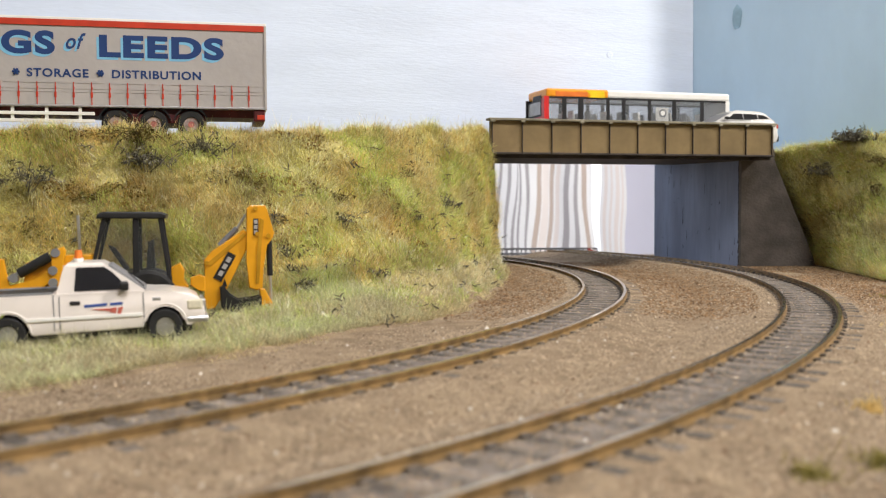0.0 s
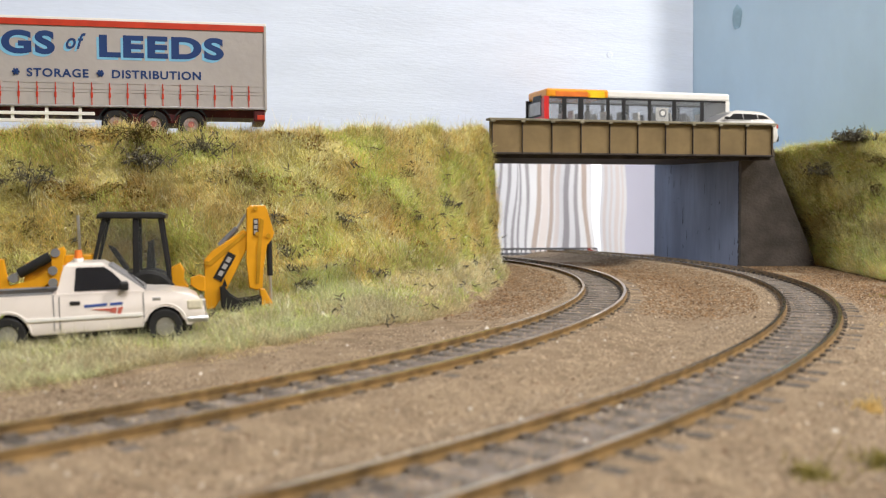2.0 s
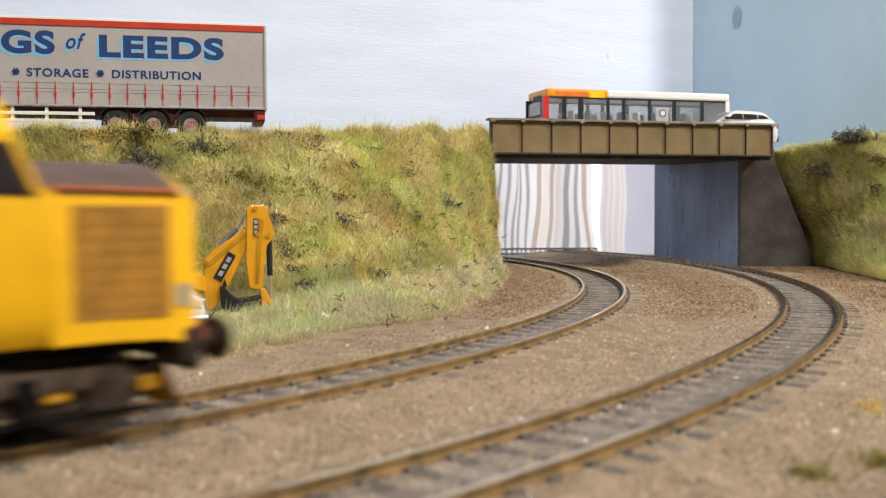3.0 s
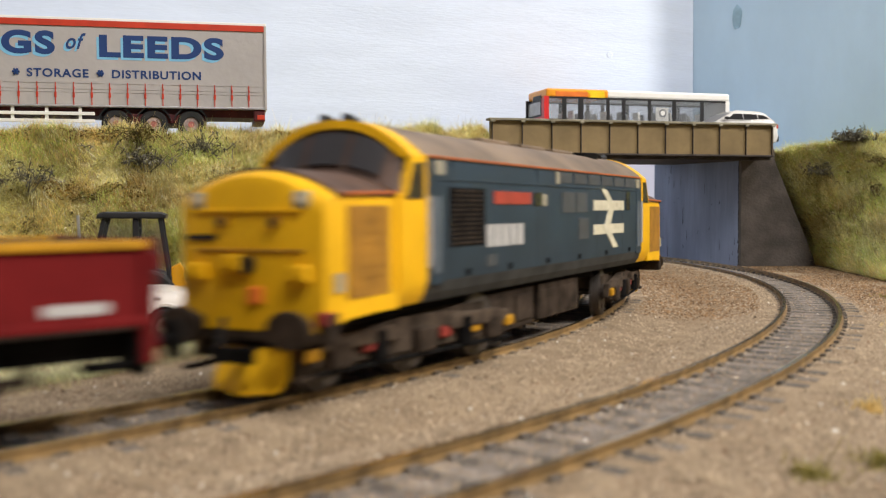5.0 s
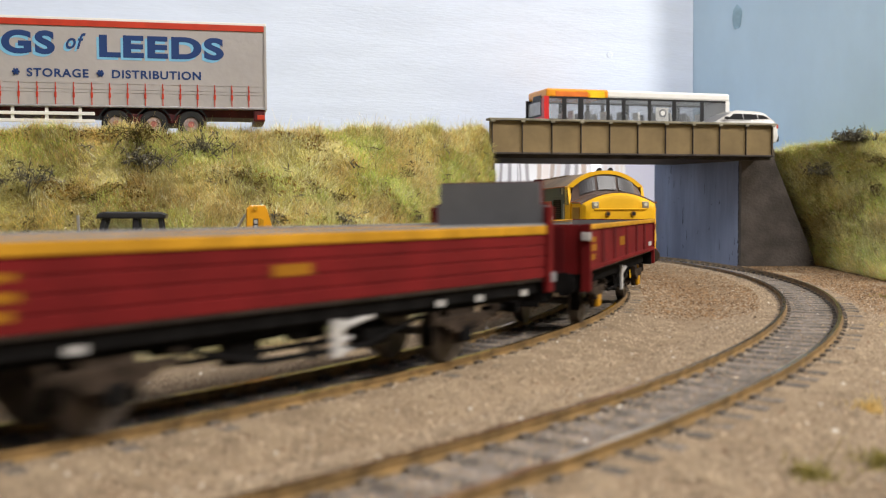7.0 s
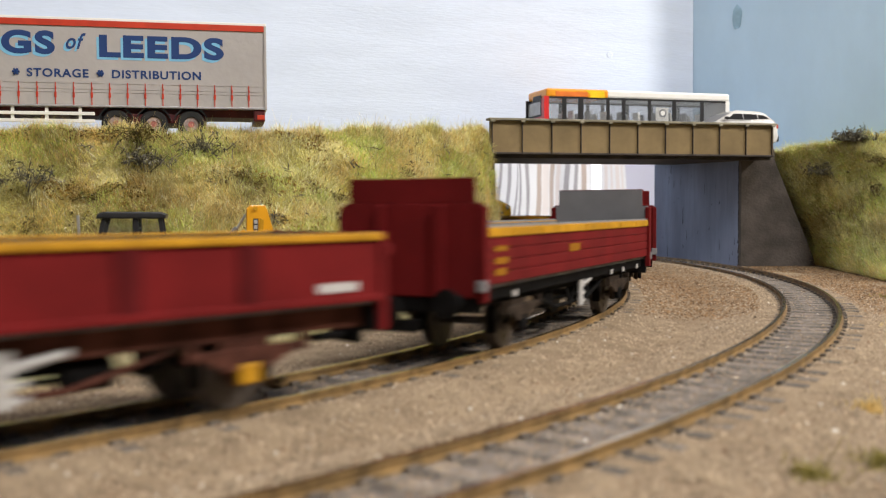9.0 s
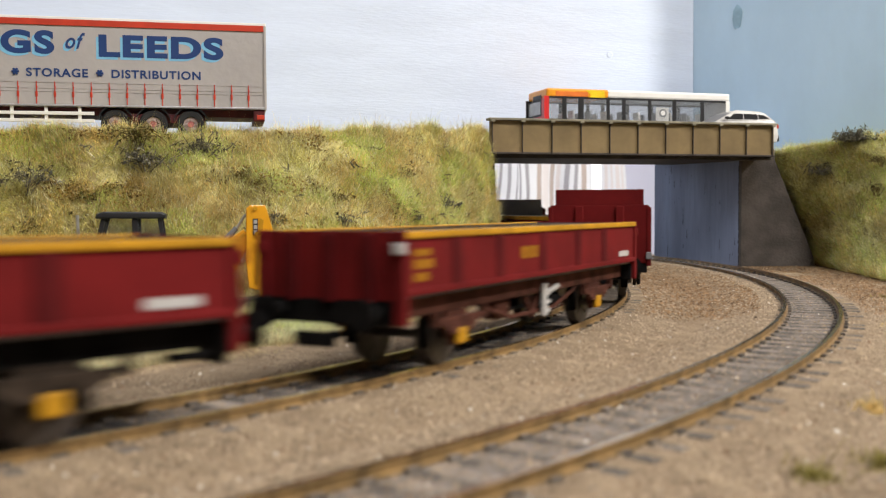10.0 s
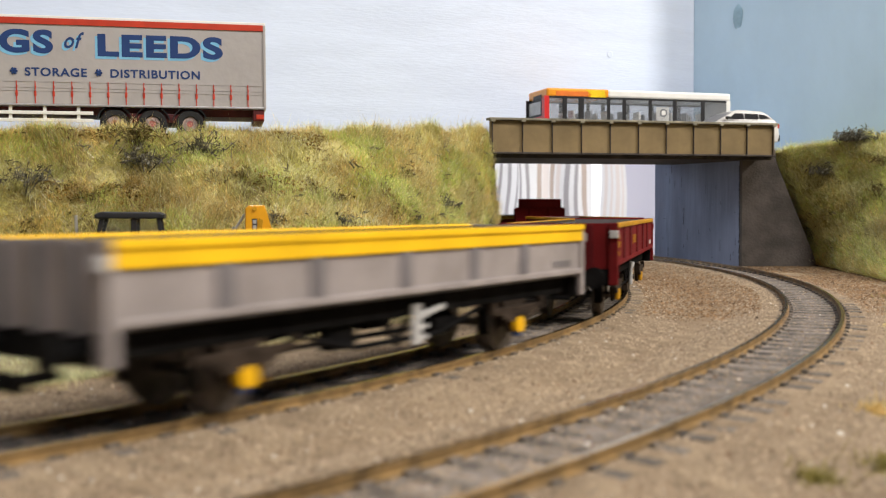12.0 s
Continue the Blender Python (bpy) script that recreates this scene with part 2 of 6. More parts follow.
CLOTHS = [cloth_material("white_cloth", (0.80, 0.79, 0.79)), cloth_material("grey_stripe", (0.40, 0.38, 0.385)), cloth_material("tan_stripe", (0.50, 0.41, 0.35)), cloth_material("cream_stripe", (0.76, 0.69, 0.65))]
STRIPES = [(75, 84, 4, 1), (90, 95, 4.5, 1), (100, 110, 3, 1), (109, 112, 3, 1), (121, 121, 5.5, 1), (132, 142, 7.5, 2), (141, 150, 10, 3), (153, 161, 7, 2), (162, 170, 6, 3),
           (175, 181, 7.5, 1), (194, 194, 4, 1), (198, 197, 2.5, 1), (212, 203, 6.5, 2)]
curtain("curtain", -420, 222, 1450, 7, [(a - 150 * k, b - 150 * k, w, c) for k in (2, 1) for a, b, w, c in STRIPES] + STRIPES,
        "white curtain with woven grey and tan stripes, hanging in folds")
curtain("curtain", 234, 272, 1458, 2, [(238, 238, 5, 3), (247, 247, 3, 3), (256, 256, 5, 3), (264, 264, 3, 3)], "pale curtain edge with thin beige stripes")

# ---- baseboard and backdrop ----
block("table_top", -1700, 900, -1100, 834, -40, -10, PLASTER, "wooden baseboard under the model railway")


def rough_sheet(name, x0, x1, y0, y1, step, z, amp, mat, label):
    nx, ny = int((x1 - x0) / step), int((y1 - y0) / step)
    bm = B()
    grid = [[bm.verts.new((x0 + (x1 - x0) * i / nx, y0 + (y1 - y0) * j / ny,
                           z + amp * noise.noise(Vector((i * 0.31, j * 0.31, 1))) + amp * 1.2 * noise.noise(Vector((i * step / 40, j * step / 40, 5)))))
             for i in range(nx + 1)] for j in range(ny + 1)]
    for j in range(ny):
        for i in range(nx):
            bm.faces.new((grid[j][i], grid[j][i + 1], grid[j + 1][i + 1], grid[j + 1][i])).smooth = True
    return tagged(part(name, bm, mat), label, kind="structure")


rough_sheet("ground", -1700, 900, -1100, 834, 8, -5.2, 0.5, BALLAST, "sandy brown grit ground of the model railway")
block("table_top_rear", -1700, -12, 834.5, 1340, -40, -4.6, PLASTER, "wooden baseboard behind the backdrop")

left_board = [(-900, 317), (20, 659), (20, 677), (-900, 335)]
back = B()
prism(back, [(-900, 317), (4, 653), (4, 666.5), (-900, 330)], -10, 420, "z")
prism(back, [(4, 653), (183, 720), (183, 733.5), (4, 666.5)], 67, 420, "z")
tagged(part("backdrop_left", back, SKY), "pale sky-blue painted backdrop board", kind="structure")
tagged(part("backdrop_right", prism(B(), [(183.2, 720), (302, 639), (309, 650), (183.2, 735)], -10, 420, "z"), SKY_SHADED),
       "sky-blue backdrop board, its shade painted in, meeting the other in a corner", kind="structure")
# blob of shadow on the right board, laid on as a bluer patch
SMUDGE = material("blue_shade_smudge", (0.30, 0.46, 0.60), 0.8, vary=0.15, size=12)


def on_right_board(k, z, off=0.3):
    x, y = 183.2 + 118.8 * k, 720 - 81 * k
    return Vector((x - 0.563 * off, y - 0.826 * off, z))


def smudge(k, z, rx, rz):
    bm = B()
    ring = []
    for i in range(20):
        a = 2 * math.pi * i / 20
        r = 1 + 0.25 * noise.noise(Vector((math.cos(a) * 1.3, math.sin(a) * 1.3, z)))
        ring.append((math.cos(a) * r * rx, math.sin(a) * r * rz))
    low = [bm.verts.new(on_right_board(k + a / 143.0, z + b, 0.1)) for a, b in ring]
    high = [bm.verts.new(on_right_board(k + a / 143.0, z + b, 0.35)) for a, b in ring]
    bm.faces.new(high)
    for i in range(20):
        bm.faces.new((low[i], low[(i + 1) % 20], high[(i + 1) % 20], high[i]))
    tagged(part("paint_patch", bm, SMUDGE), "bluer blob of shade, painted on the backdrop", "paint patch")


smudge(0.222, 169, 3.6, 8.5)
bm = B()
for i, (dx, dz, r) in enumerate(((0, 0, 2.4),)):
    c = Vector((118 + dx, 695.3, 142 + dz))
    rod(bm, c, c + Vector((0.35, -0.94, 0)) * (0.12 + 0.2 * i), r, 14, r * 0.8)
tagged(part("wall_plug", bm, SKY), "small painted-over plug on the backdrop", "wall plug")

# ---- embankments ----
def polyline(points, n):
    p = np.array(points, float)
    d = np.r_[0, np.cumsum(np.linalg.norm(np.diff(p, axis=0), axis=1))]
    u = np.linspace(0, d[-1], n)
    out = np.stack([np.interp(u, d, p[:, k]) for k in range(3)], 1)
    for _ in range(3):
        out[1:-1] = (out[:-2] + 2 * out[1:-1] + out[2:]) / 4
    return out


def bank(name, lines, nu, per, rough, label, flat=0):
    """A sheet through several lines of the plan, roughened. Returns its grid of points."""
    rows = [polyline(l, nu) for l in lines]
    grid = []
    for a, b, n in zip(rows, rows[1:], per):
        for k in range(n):
            grid.append(a + (b - a) * k / n)
    grid.append(rows[-1])
    g = np.array(grid)
    for j in range(g.shape[0]):
        for i in range(g.shape[1]):
            v = Vector(g[j, i])
            calm = min(1.0, max(0.12, (j - (sum(per[:-2]) if len(per) > 2 else per[0]) * flat) / 8)) if flat else 1.0
            g[j, i, 2] += calm * (rough * noise.noise(v / 24) + 0.5 * rough * noise.noise(v / 8))
            g[j, i, 1] += calm * 1.3 * rough * noise.noise(v / 25 + Vector((9, 0, 0))) if 0 < j < g.shape[0] - 1 else 0
    bm = B()
    vs = [[bm.verts.new(p) for p in row] for row in g]
    for j in range(len(vs) - 1):
        for i in range(nu - 1):
            bm.faces.new((vs[j][i], vs[j][i + 1], vs[j + 1][i + 1], vs[j + 1][i])).smooth = True
    ob = tagged(part(name, bm, [EARTH, BALLAST]), label, kind="structure")
    if flat == 1:
        for k, f in enumerate(ob.data.polygons):
            f.material_index = 1 if k < 9 * (nu - 1) else 0
    return g


def arc(r, a0, a1, n, z, centre=CENTRE):
    return [(centre[0] + r * math.cos(a0 + (a1 - a0) * i / n), centre[1] + r * math.sin(a0 + (a1 - a0) * i / n), z) for i in range(n + 1)]


toe = [(-420, -60, -6.2)] + arc(462, -0.86, -0.42, 8, -6.2) + arc(471, -0.36, -0.2, 3, -6) + [(29, 480, -6), (37, 540, -6), (42, 585, -6), (36, 640, -5)]
foot = [(-520, 240, -5), (-330, 325, -4), (-200, 372, -4), (-110, 392, -4), (-66, 372, 0), (-32, 384, 5), (2, 440, 8), (20, 520, 8), (33, 580, 6), (28, 640, 6)]
crest = [(-520, 372, 67), (-330, 400, 67), (-200, 414, 67), (-120, 434, 68), (-75, 458, 68), (-35, 492, 72), (0, 536, 75), (21, 563, 77.5), (28, 582, 77), (22, 640, 70)]
verge = [(-520, 460, 66), (-330, 500, 66), (-200, 540, 66), (-120, 572, 67), (-75, 590, 67), (-35, 612, 68), (0, 630, 69), (8, 634, 70), (10, 640, 70), (12, 650, 70)]
lip = [(-425, -52, -4.4)] + arc(454, -0.86, -0.66, 4, -4.2) + arc(453, -0.6, -0.42, 4, -3.4) + arc(464, -0.36, -0.2, 3, -4) + [(25, 480, -4), (33, 540, -4), (38, 585, -4), (32, 640, -4)]
left_bank = bank("embankment_left", [toe, lip, foot, crest, verge], 170, [3, 12, 34, 12], 7.0, "steep grassy railway embankment", 1)
toe_r = [(260, 694, -5), (251, 655, -5), (238, 560, -5), (226, 470, -5), (250, 360, -5), (330, 220, -5), (520, 100, -5)]
crest_r = [(216, 668, 66), (223, 652, 71), (258, 626, 76), (296, 590, 78), (330, 540, 79), (430, 420, 79), (620, 300, 79)]
verge_r = [(235, 685, 66), (262, 668, 70), (290, 655, 76), (340, 640, 78), (420, 600, 79), (560, 520, 79), (720, 400, 79)]
right_bank = bank("embankment_right", [toe_r, crest_r, verge_r], 110, [34, 8], 6.5, "grassy embankment beside the bridge", 0.1)


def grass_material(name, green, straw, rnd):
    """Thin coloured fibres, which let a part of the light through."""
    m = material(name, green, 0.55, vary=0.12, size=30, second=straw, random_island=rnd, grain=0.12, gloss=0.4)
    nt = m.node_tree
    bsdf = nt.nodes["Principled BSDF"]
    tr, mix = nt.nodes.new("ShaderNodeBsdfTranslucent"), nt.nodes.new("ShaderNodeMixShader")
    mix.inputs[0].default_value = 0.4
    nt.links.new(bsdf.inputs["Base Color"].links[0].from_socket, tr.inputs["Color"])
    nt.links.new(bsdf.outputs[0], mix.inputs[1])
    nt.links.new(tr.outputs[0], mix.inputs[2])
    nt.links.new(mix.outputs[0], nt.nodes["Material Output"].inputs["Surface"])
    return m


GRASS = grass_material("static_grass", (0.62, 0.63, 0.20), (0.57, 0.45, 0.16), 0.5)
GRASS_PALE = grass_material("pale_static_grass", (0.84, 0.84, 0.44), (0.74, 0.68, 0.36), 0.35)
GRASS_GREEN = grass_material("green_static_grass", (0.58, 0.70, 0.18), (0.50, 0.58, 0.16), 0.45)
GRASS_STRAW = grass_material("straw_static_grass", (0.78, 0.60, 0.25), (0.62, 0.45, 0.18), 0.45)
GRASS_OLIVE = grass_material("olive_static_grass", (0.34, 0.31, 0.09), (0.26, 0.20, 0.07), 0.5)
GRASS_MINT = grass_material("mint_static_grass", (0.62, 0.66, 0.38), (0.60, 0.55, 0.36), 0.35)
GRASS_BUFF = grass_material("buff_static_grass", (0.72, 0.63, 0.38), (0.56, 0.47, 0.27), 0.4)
SCRUB = material("brown_scatter", (0.30, 0.185, 0.04), 0.95, vary=0.35, size=6, random_island=0.6)
SCRUB_DARK = material("dark_olive_scatter", (0.15, 0.12, 0.035), 0.95, vary=0.35, size=6, random_island=0.6)
TWIG = material("dark_twigs", (0.13, 0.12, 0.085), 0.9, vary=0.3, size=4, random_island=0.5)
# near-white colour that paints sparkling highlights into the grass
GLINT = material("glint_fibres", (0.88, 0.87, 0.72), 0.3, vary=0.05, size=10, random_island=0.2, gloss=0.8)


def on_grid(g, u, v):
    """Points of a bank's grid at fractions of its columns and rows."""
    nj, ni = g.shape[:2]
    a, b = np.clip(u * (ni - 1), 0, ni - 1.001), np.clip(v * (nj - 1), 0, nj - 1.001)
    i, j = a.astype(int), b.astype(int)
    fa, fb = (a - i)[:, None], (b - j)[:, None]
    return (g[j, i] * (1 - fa) * (1 - fb) + g[j, i + 1] * fa * (1 - fb) + g[j + 1, i] * (1 - fa) * fb + g[j + 1, i + 1] * fa * fb)


rng = np.random.default_rng(4)
TUFT_WAYS = rng.normal(0, 1, (4096, 3))
TUFT_SIZE = rng.uniform(0.55, 1.3, 4096)


def blades(name, base, length, width, lean, mat, label, rng, out=(0, -0.5), clump=5.0):
    """Bent fibres of two pieces each; neighbours share a tuft's lean and length."""
    n = len(base)
    cell = np.floor((base + rng.normal(0, clump * 0.22, (n, 3))) / clump).astype(np.int64)
    key = (cell[:, 0] * 73856093 ^ cell[:, 1] * 19349663 ^ cell[:, 2] * 83492791) % 4096
    up = np.stack([rng.normal(out[0], lean * 0.6, n), rng.normal(out[1], lean * 0.6, n), np.ones(n)], 1) + TUFT_WAYS[key] * lean * np.array([0.75, 0.6, 0.35])
    up /= np.linalg.norm(up, axis=1)[:, None]
    up[:, 2] = np.where(up[:, 2] < -0.2, -up[:, 2], up[:, 2])
    a = rng.uniform(0, math.pi, n)
    side = np.stack([np.cos(a), np.sin(a), rng.normal(0, 0.3, n)], 1) * width * 0.5
    ln = (length * rng.uniform(0.45, 1.25, n) * TUFT_SIZE[key])[:, None]
    curl = rng.normal(0, 0.3, (n, 3)) * ln
    knee, tip = base + up * ln * 0.55, base + up * ln + curl
    v = np.stack([base - side, base + side, knee + side * 0.8, knee - side * 0.8, tip], 1).reshape(-1, 3)
    f = (np.array([(0, 1, 2), (0, 2, 3), (3, 2, 4)])[None] + 5 * np.arange(n)[:, None, None]).reshape(-1, 3)
    return soup(name, v, f, mat, None, label, "grass")


def patchy(u, v, scale, seed, keep):
    val = np.array([noise.noise(Vector((a * scale, b * scale * 0.34, seed))) + 0.45 * noise.noise(Vector((a * scale * 3.1, b * scale * 1.05, seed + 5))) for a, b in zip(u, v)])
    return val + rng.normal(0, 0.10, len(u)) > keep


def sow(name, g, n, u0, u1, v0, v1, length, width, lean, mat, label, patch=None):
    u, v = rng.uniform(u0, u1, n), rng.uniform(v0, v1, n)
    if patch:
        k = patchy(u, v, *patch)
        u, v = u[k], v[k]
    return blades(name, on_grid(g, u, v), length, width, lean, mat, label, rng, (-0.85, -0.6) if g is right_bank else (0, -0.6))


def crumbs(name, g, n, u0, u1, v0, v1, size, mat, label, patch):
    """Ground foam: small angular crumbs lying in patches on a bank."""
    u, v = rng.uniform(u0, u1, n), rng.uniform(v0, v1, n)
    k = patchy(u, v, *patch)
    p = on_grid(g, u[k], v[k])
    n = len(p)
    p = p + rng.normal(0, 0.5, (n, 3)) + np.array([0, -0.9, 1.3])
    c = p[:, None] + rng.normal(0, size, (n, 4, 3))
    f = (np.array([(0, 1, 2), (0, 3, 1), (1, 3, 2), (2, 3, 0)])[None] + 4 * np.arange(n)[:, None, None]).reshape(-1, 3)
    return soup(name, c.reshape(-1, 3), f, mat, None, label, "scatter")


def twigs(name, g, n, u0, u1, v0, v1, length, mat, label):
    """Crooked bits of twig, in threes, caught in the grass."""
    p = on_grid(g, rng.uniform(u0, u1, n), rng.uniform(v0, v1, n)) + np.array([0, -2.0, 2.2])
    verts, faces = [], []
    for c in p:
        for _ in range(int(rng.integers(1, 6))):
            d = rng.normal(0, 1, 3) * np.array([1, 0.5, 0.6])
            d /= np.linalg.norm(d)
            q = c + rng.normal(0, length * 0.35, 3) * np.array([1, 0.3, 0.5])
            l = length * rng.uniform(0.35, 1.0)
            e = np.cross(d, (0, 1, 0))
            e = e / (np.linalg.norm(e) + 1e-6) * rng.uniform(0.16, 0.34)
            o = np.array([0, rng.uniform(0.16, 0.3), 0])
            m = q + d * l * 0.5 + rng.normal(0, 0.16, 3) * l
            t = q + d * l
            k = len(verts)
            for at_, w in ((q, 1.0), (m, 0.85), (t, 0.3)):
                verts += [at_ - e * w, at_ + e * w, at_ - o * w]
            for r in (0, 3):
                for i in range(3):
                    j = (i + 1) % 3
                    faces += [(k + r + i, k + r + j, k + r + 3 + j), (k + r + i, k + r + 3 + j, k + r + 3 + i)]
    return soup(name, verts, faces, mat, None, label, "twigs")


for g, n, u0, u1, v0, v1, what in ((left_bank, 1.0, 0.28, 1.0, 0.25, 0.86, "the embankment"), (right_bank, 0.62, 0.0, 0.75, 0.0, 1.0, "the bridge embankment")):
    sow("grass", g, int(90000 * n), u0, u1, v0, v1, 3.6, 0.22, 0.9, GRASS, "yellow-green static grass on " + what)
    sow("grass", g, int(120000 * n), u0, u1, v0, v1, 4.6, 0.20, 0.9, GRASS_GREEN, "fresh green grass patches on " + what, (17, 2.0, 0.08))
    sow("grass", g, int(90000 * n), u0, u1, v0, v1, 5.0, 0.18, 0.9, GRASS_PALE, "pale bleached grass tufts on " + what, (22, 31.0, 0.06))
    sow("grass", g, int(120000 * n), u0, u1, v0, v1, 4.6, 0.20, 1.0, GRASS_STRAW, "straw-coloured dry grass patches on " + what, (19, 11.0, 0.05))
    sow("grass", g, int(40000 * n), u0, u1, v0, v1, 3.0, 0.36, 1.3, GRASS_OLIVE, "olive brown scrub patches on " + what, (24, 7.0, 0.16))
    crumbs("ground_foam", g, int(60000 * n), u0, u1, v0 + 0.04, v1 - 0.06, 0.42, SCRUB, "ochre brown ground foam patches on " + what, (23, 71.0, 0.36))
    crumbs("ground_foam", g, int(50000 * n), u0, u1, v0 + 0.04, v1 - 0.06, 0.40, SCRUB_DARK, "dark olive ground foam patches on " + what, (27, 77.0, 0.52))
    twigs("twig_scraps", g, int(120 * n), u0, u1, v0, v1 - 0.12, 4.2, TWIG, "dark crooked twig scraps caught on " + what)
# sparse near-white blades in place of light glinting on the grass
sow("grass", left_bank, 28000, 0.3, 1.0, 0.08, 0.84, 5.0, 0.14, 1.2, GLINT, "near-white fibres painted as glints on the embankment grass")
sow("grass", right_bank, 13000, 0.0, 0.75, 0.0, 0.95, 5.0, 0.15, 1.2, GLINT, "near-white fibres painted as glints on the bridge embankment grass")
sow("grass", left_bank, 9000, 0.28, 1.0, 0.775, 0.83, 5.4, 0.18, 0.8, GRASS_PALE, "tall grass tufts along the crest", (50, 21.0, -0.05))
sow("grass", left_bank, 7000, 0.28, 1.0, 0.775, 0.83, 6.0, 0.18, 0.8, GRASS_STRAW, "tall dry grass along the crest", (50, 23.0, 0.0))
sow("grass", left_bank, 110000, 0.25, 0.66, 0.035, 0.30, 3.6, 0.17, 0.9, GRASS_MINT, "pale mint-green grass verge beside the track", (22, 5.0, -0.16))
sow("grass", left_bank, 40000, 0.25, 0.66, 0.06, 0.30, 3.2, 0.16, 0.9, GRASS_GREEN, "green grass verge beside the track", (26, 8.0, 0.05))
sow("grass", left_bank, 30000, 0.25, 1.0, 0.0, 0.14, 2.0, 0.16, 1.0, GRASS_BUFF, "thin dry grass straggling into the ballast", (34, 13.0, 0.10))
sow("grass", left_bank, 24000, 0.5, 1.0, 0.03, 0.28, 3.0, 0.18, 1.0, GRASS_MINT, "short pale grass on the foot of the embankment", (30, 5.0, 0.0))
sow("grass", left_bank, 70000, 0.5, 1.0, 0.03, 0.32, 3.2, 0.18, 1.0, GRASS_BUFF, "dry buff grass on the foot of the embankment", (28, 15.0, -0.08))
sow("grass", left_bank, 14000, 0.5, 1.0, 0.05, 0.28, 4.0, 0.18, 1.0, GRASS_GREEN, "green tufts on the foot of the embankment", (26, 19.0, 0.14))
# extra sowings; the pale blades stand in for light this bank lacks
for patch_mat, length, patch, what in ((GRASS_PALE, 5.2, (16, 41.0, -0.25), "dry grass paled as if lit"), (GRASS_PALE, 6.0, (12, 44.0, -0.1), "long grass paled as if lit"), (GRASS_STRAW, 4.4, (18, 43.0, 0.0), "straw-coloured grass"),
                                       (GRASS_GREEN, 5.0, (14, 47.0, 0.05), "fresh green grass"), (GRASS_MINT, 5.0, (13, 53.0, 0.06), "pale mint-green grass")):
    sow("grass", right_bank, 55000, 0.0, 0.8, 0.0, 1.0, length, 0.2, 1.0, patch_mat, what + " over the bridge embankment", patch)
sow("grass", left_bank, 80000, 0.25, 1.0, 0.34, 0.84, 5.4, 0.18, 1.1, GRASS_PALE, "long grass paled as if lit on the embankment", (16, 61.0, 0.02))
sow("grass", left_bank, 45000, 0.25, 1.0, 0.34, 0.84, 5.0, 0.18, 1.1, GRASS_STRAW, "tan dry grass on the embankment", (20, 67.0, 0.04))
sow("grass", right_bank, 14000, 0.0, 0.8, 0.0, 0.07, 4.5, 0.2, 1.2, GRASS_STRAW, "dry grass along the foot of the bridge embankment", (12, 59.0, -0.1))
twigs("twig_scraps", left_bank, 70, 0.4, 0.95, 0.02, 0.30, 3.6, TWIG, "dark crooked twigs lying beside the track")


def bush(name, x, y, z, r, n, label, mat, flat=0.7):
    """A scrub clump: a few limbs, many twigs and small leaf flecks."""
    bm = B()
    rnd = random.Random(int(x * 7 + z * 3))
    for _ in range(n):
        p = Vector((rnd.gauss(0, r * 0.55), rnd.gauss(0, r * 0.4), abs(rnd.gauss(0, r * 0.42)) * flat + 0.25 * r * math.sin(3 * x + 0.8)))
        d = Vector((rnd.gauss(0, 1), rnd.gauss(0, 1), rnd.gauss(0.3, 0.8))).normalized() * rnd.uniform(0.2, 0.6) * r
        rod(bm, p - d / 2, p + d / 2, rnd.uniform(0.15, 0.34), 4, 0.08)
        for _ in range(3):
            c = p + Vector((rnd.gauss(0, 0.8), rnd.gauss(0, 0.8), rnd.gauss(0, 0.8)))
            bm.faces.new([bm.verts.new(c + Vector((rnd.gauss(0, 0.55), rnd.gauss(0, 0.55), rnd.gauss(0, 0.55)))) for _ in range(3)])
    for _ in range(6):
        p = Vector((rnd.gauss(0, r * 0.4), rnd.gauss(0, r * 0.3), r * flat * rnd.uniform(0.4, 0.9)))
        rod(bm, (p.x * 0.2, p.y * 0.2, -2.5), p, 0.4, 5, 0.15)
    ob = part(name, bm, mat)
    ob.matrix_basis = at(x, y, z)
    return tagged(ob, label, "bush", "scrub bushes on the banks")


def rest_on(g, x, z):
    """The point of a bank's slope above the plan line x at the height z."""
    d = (g[..., 0] - x) ** 2 + (g[..., 2] - z) ** 2
    j, i = np.unravel_index(np.argmin(d), d.shape)
    return g[j, i]


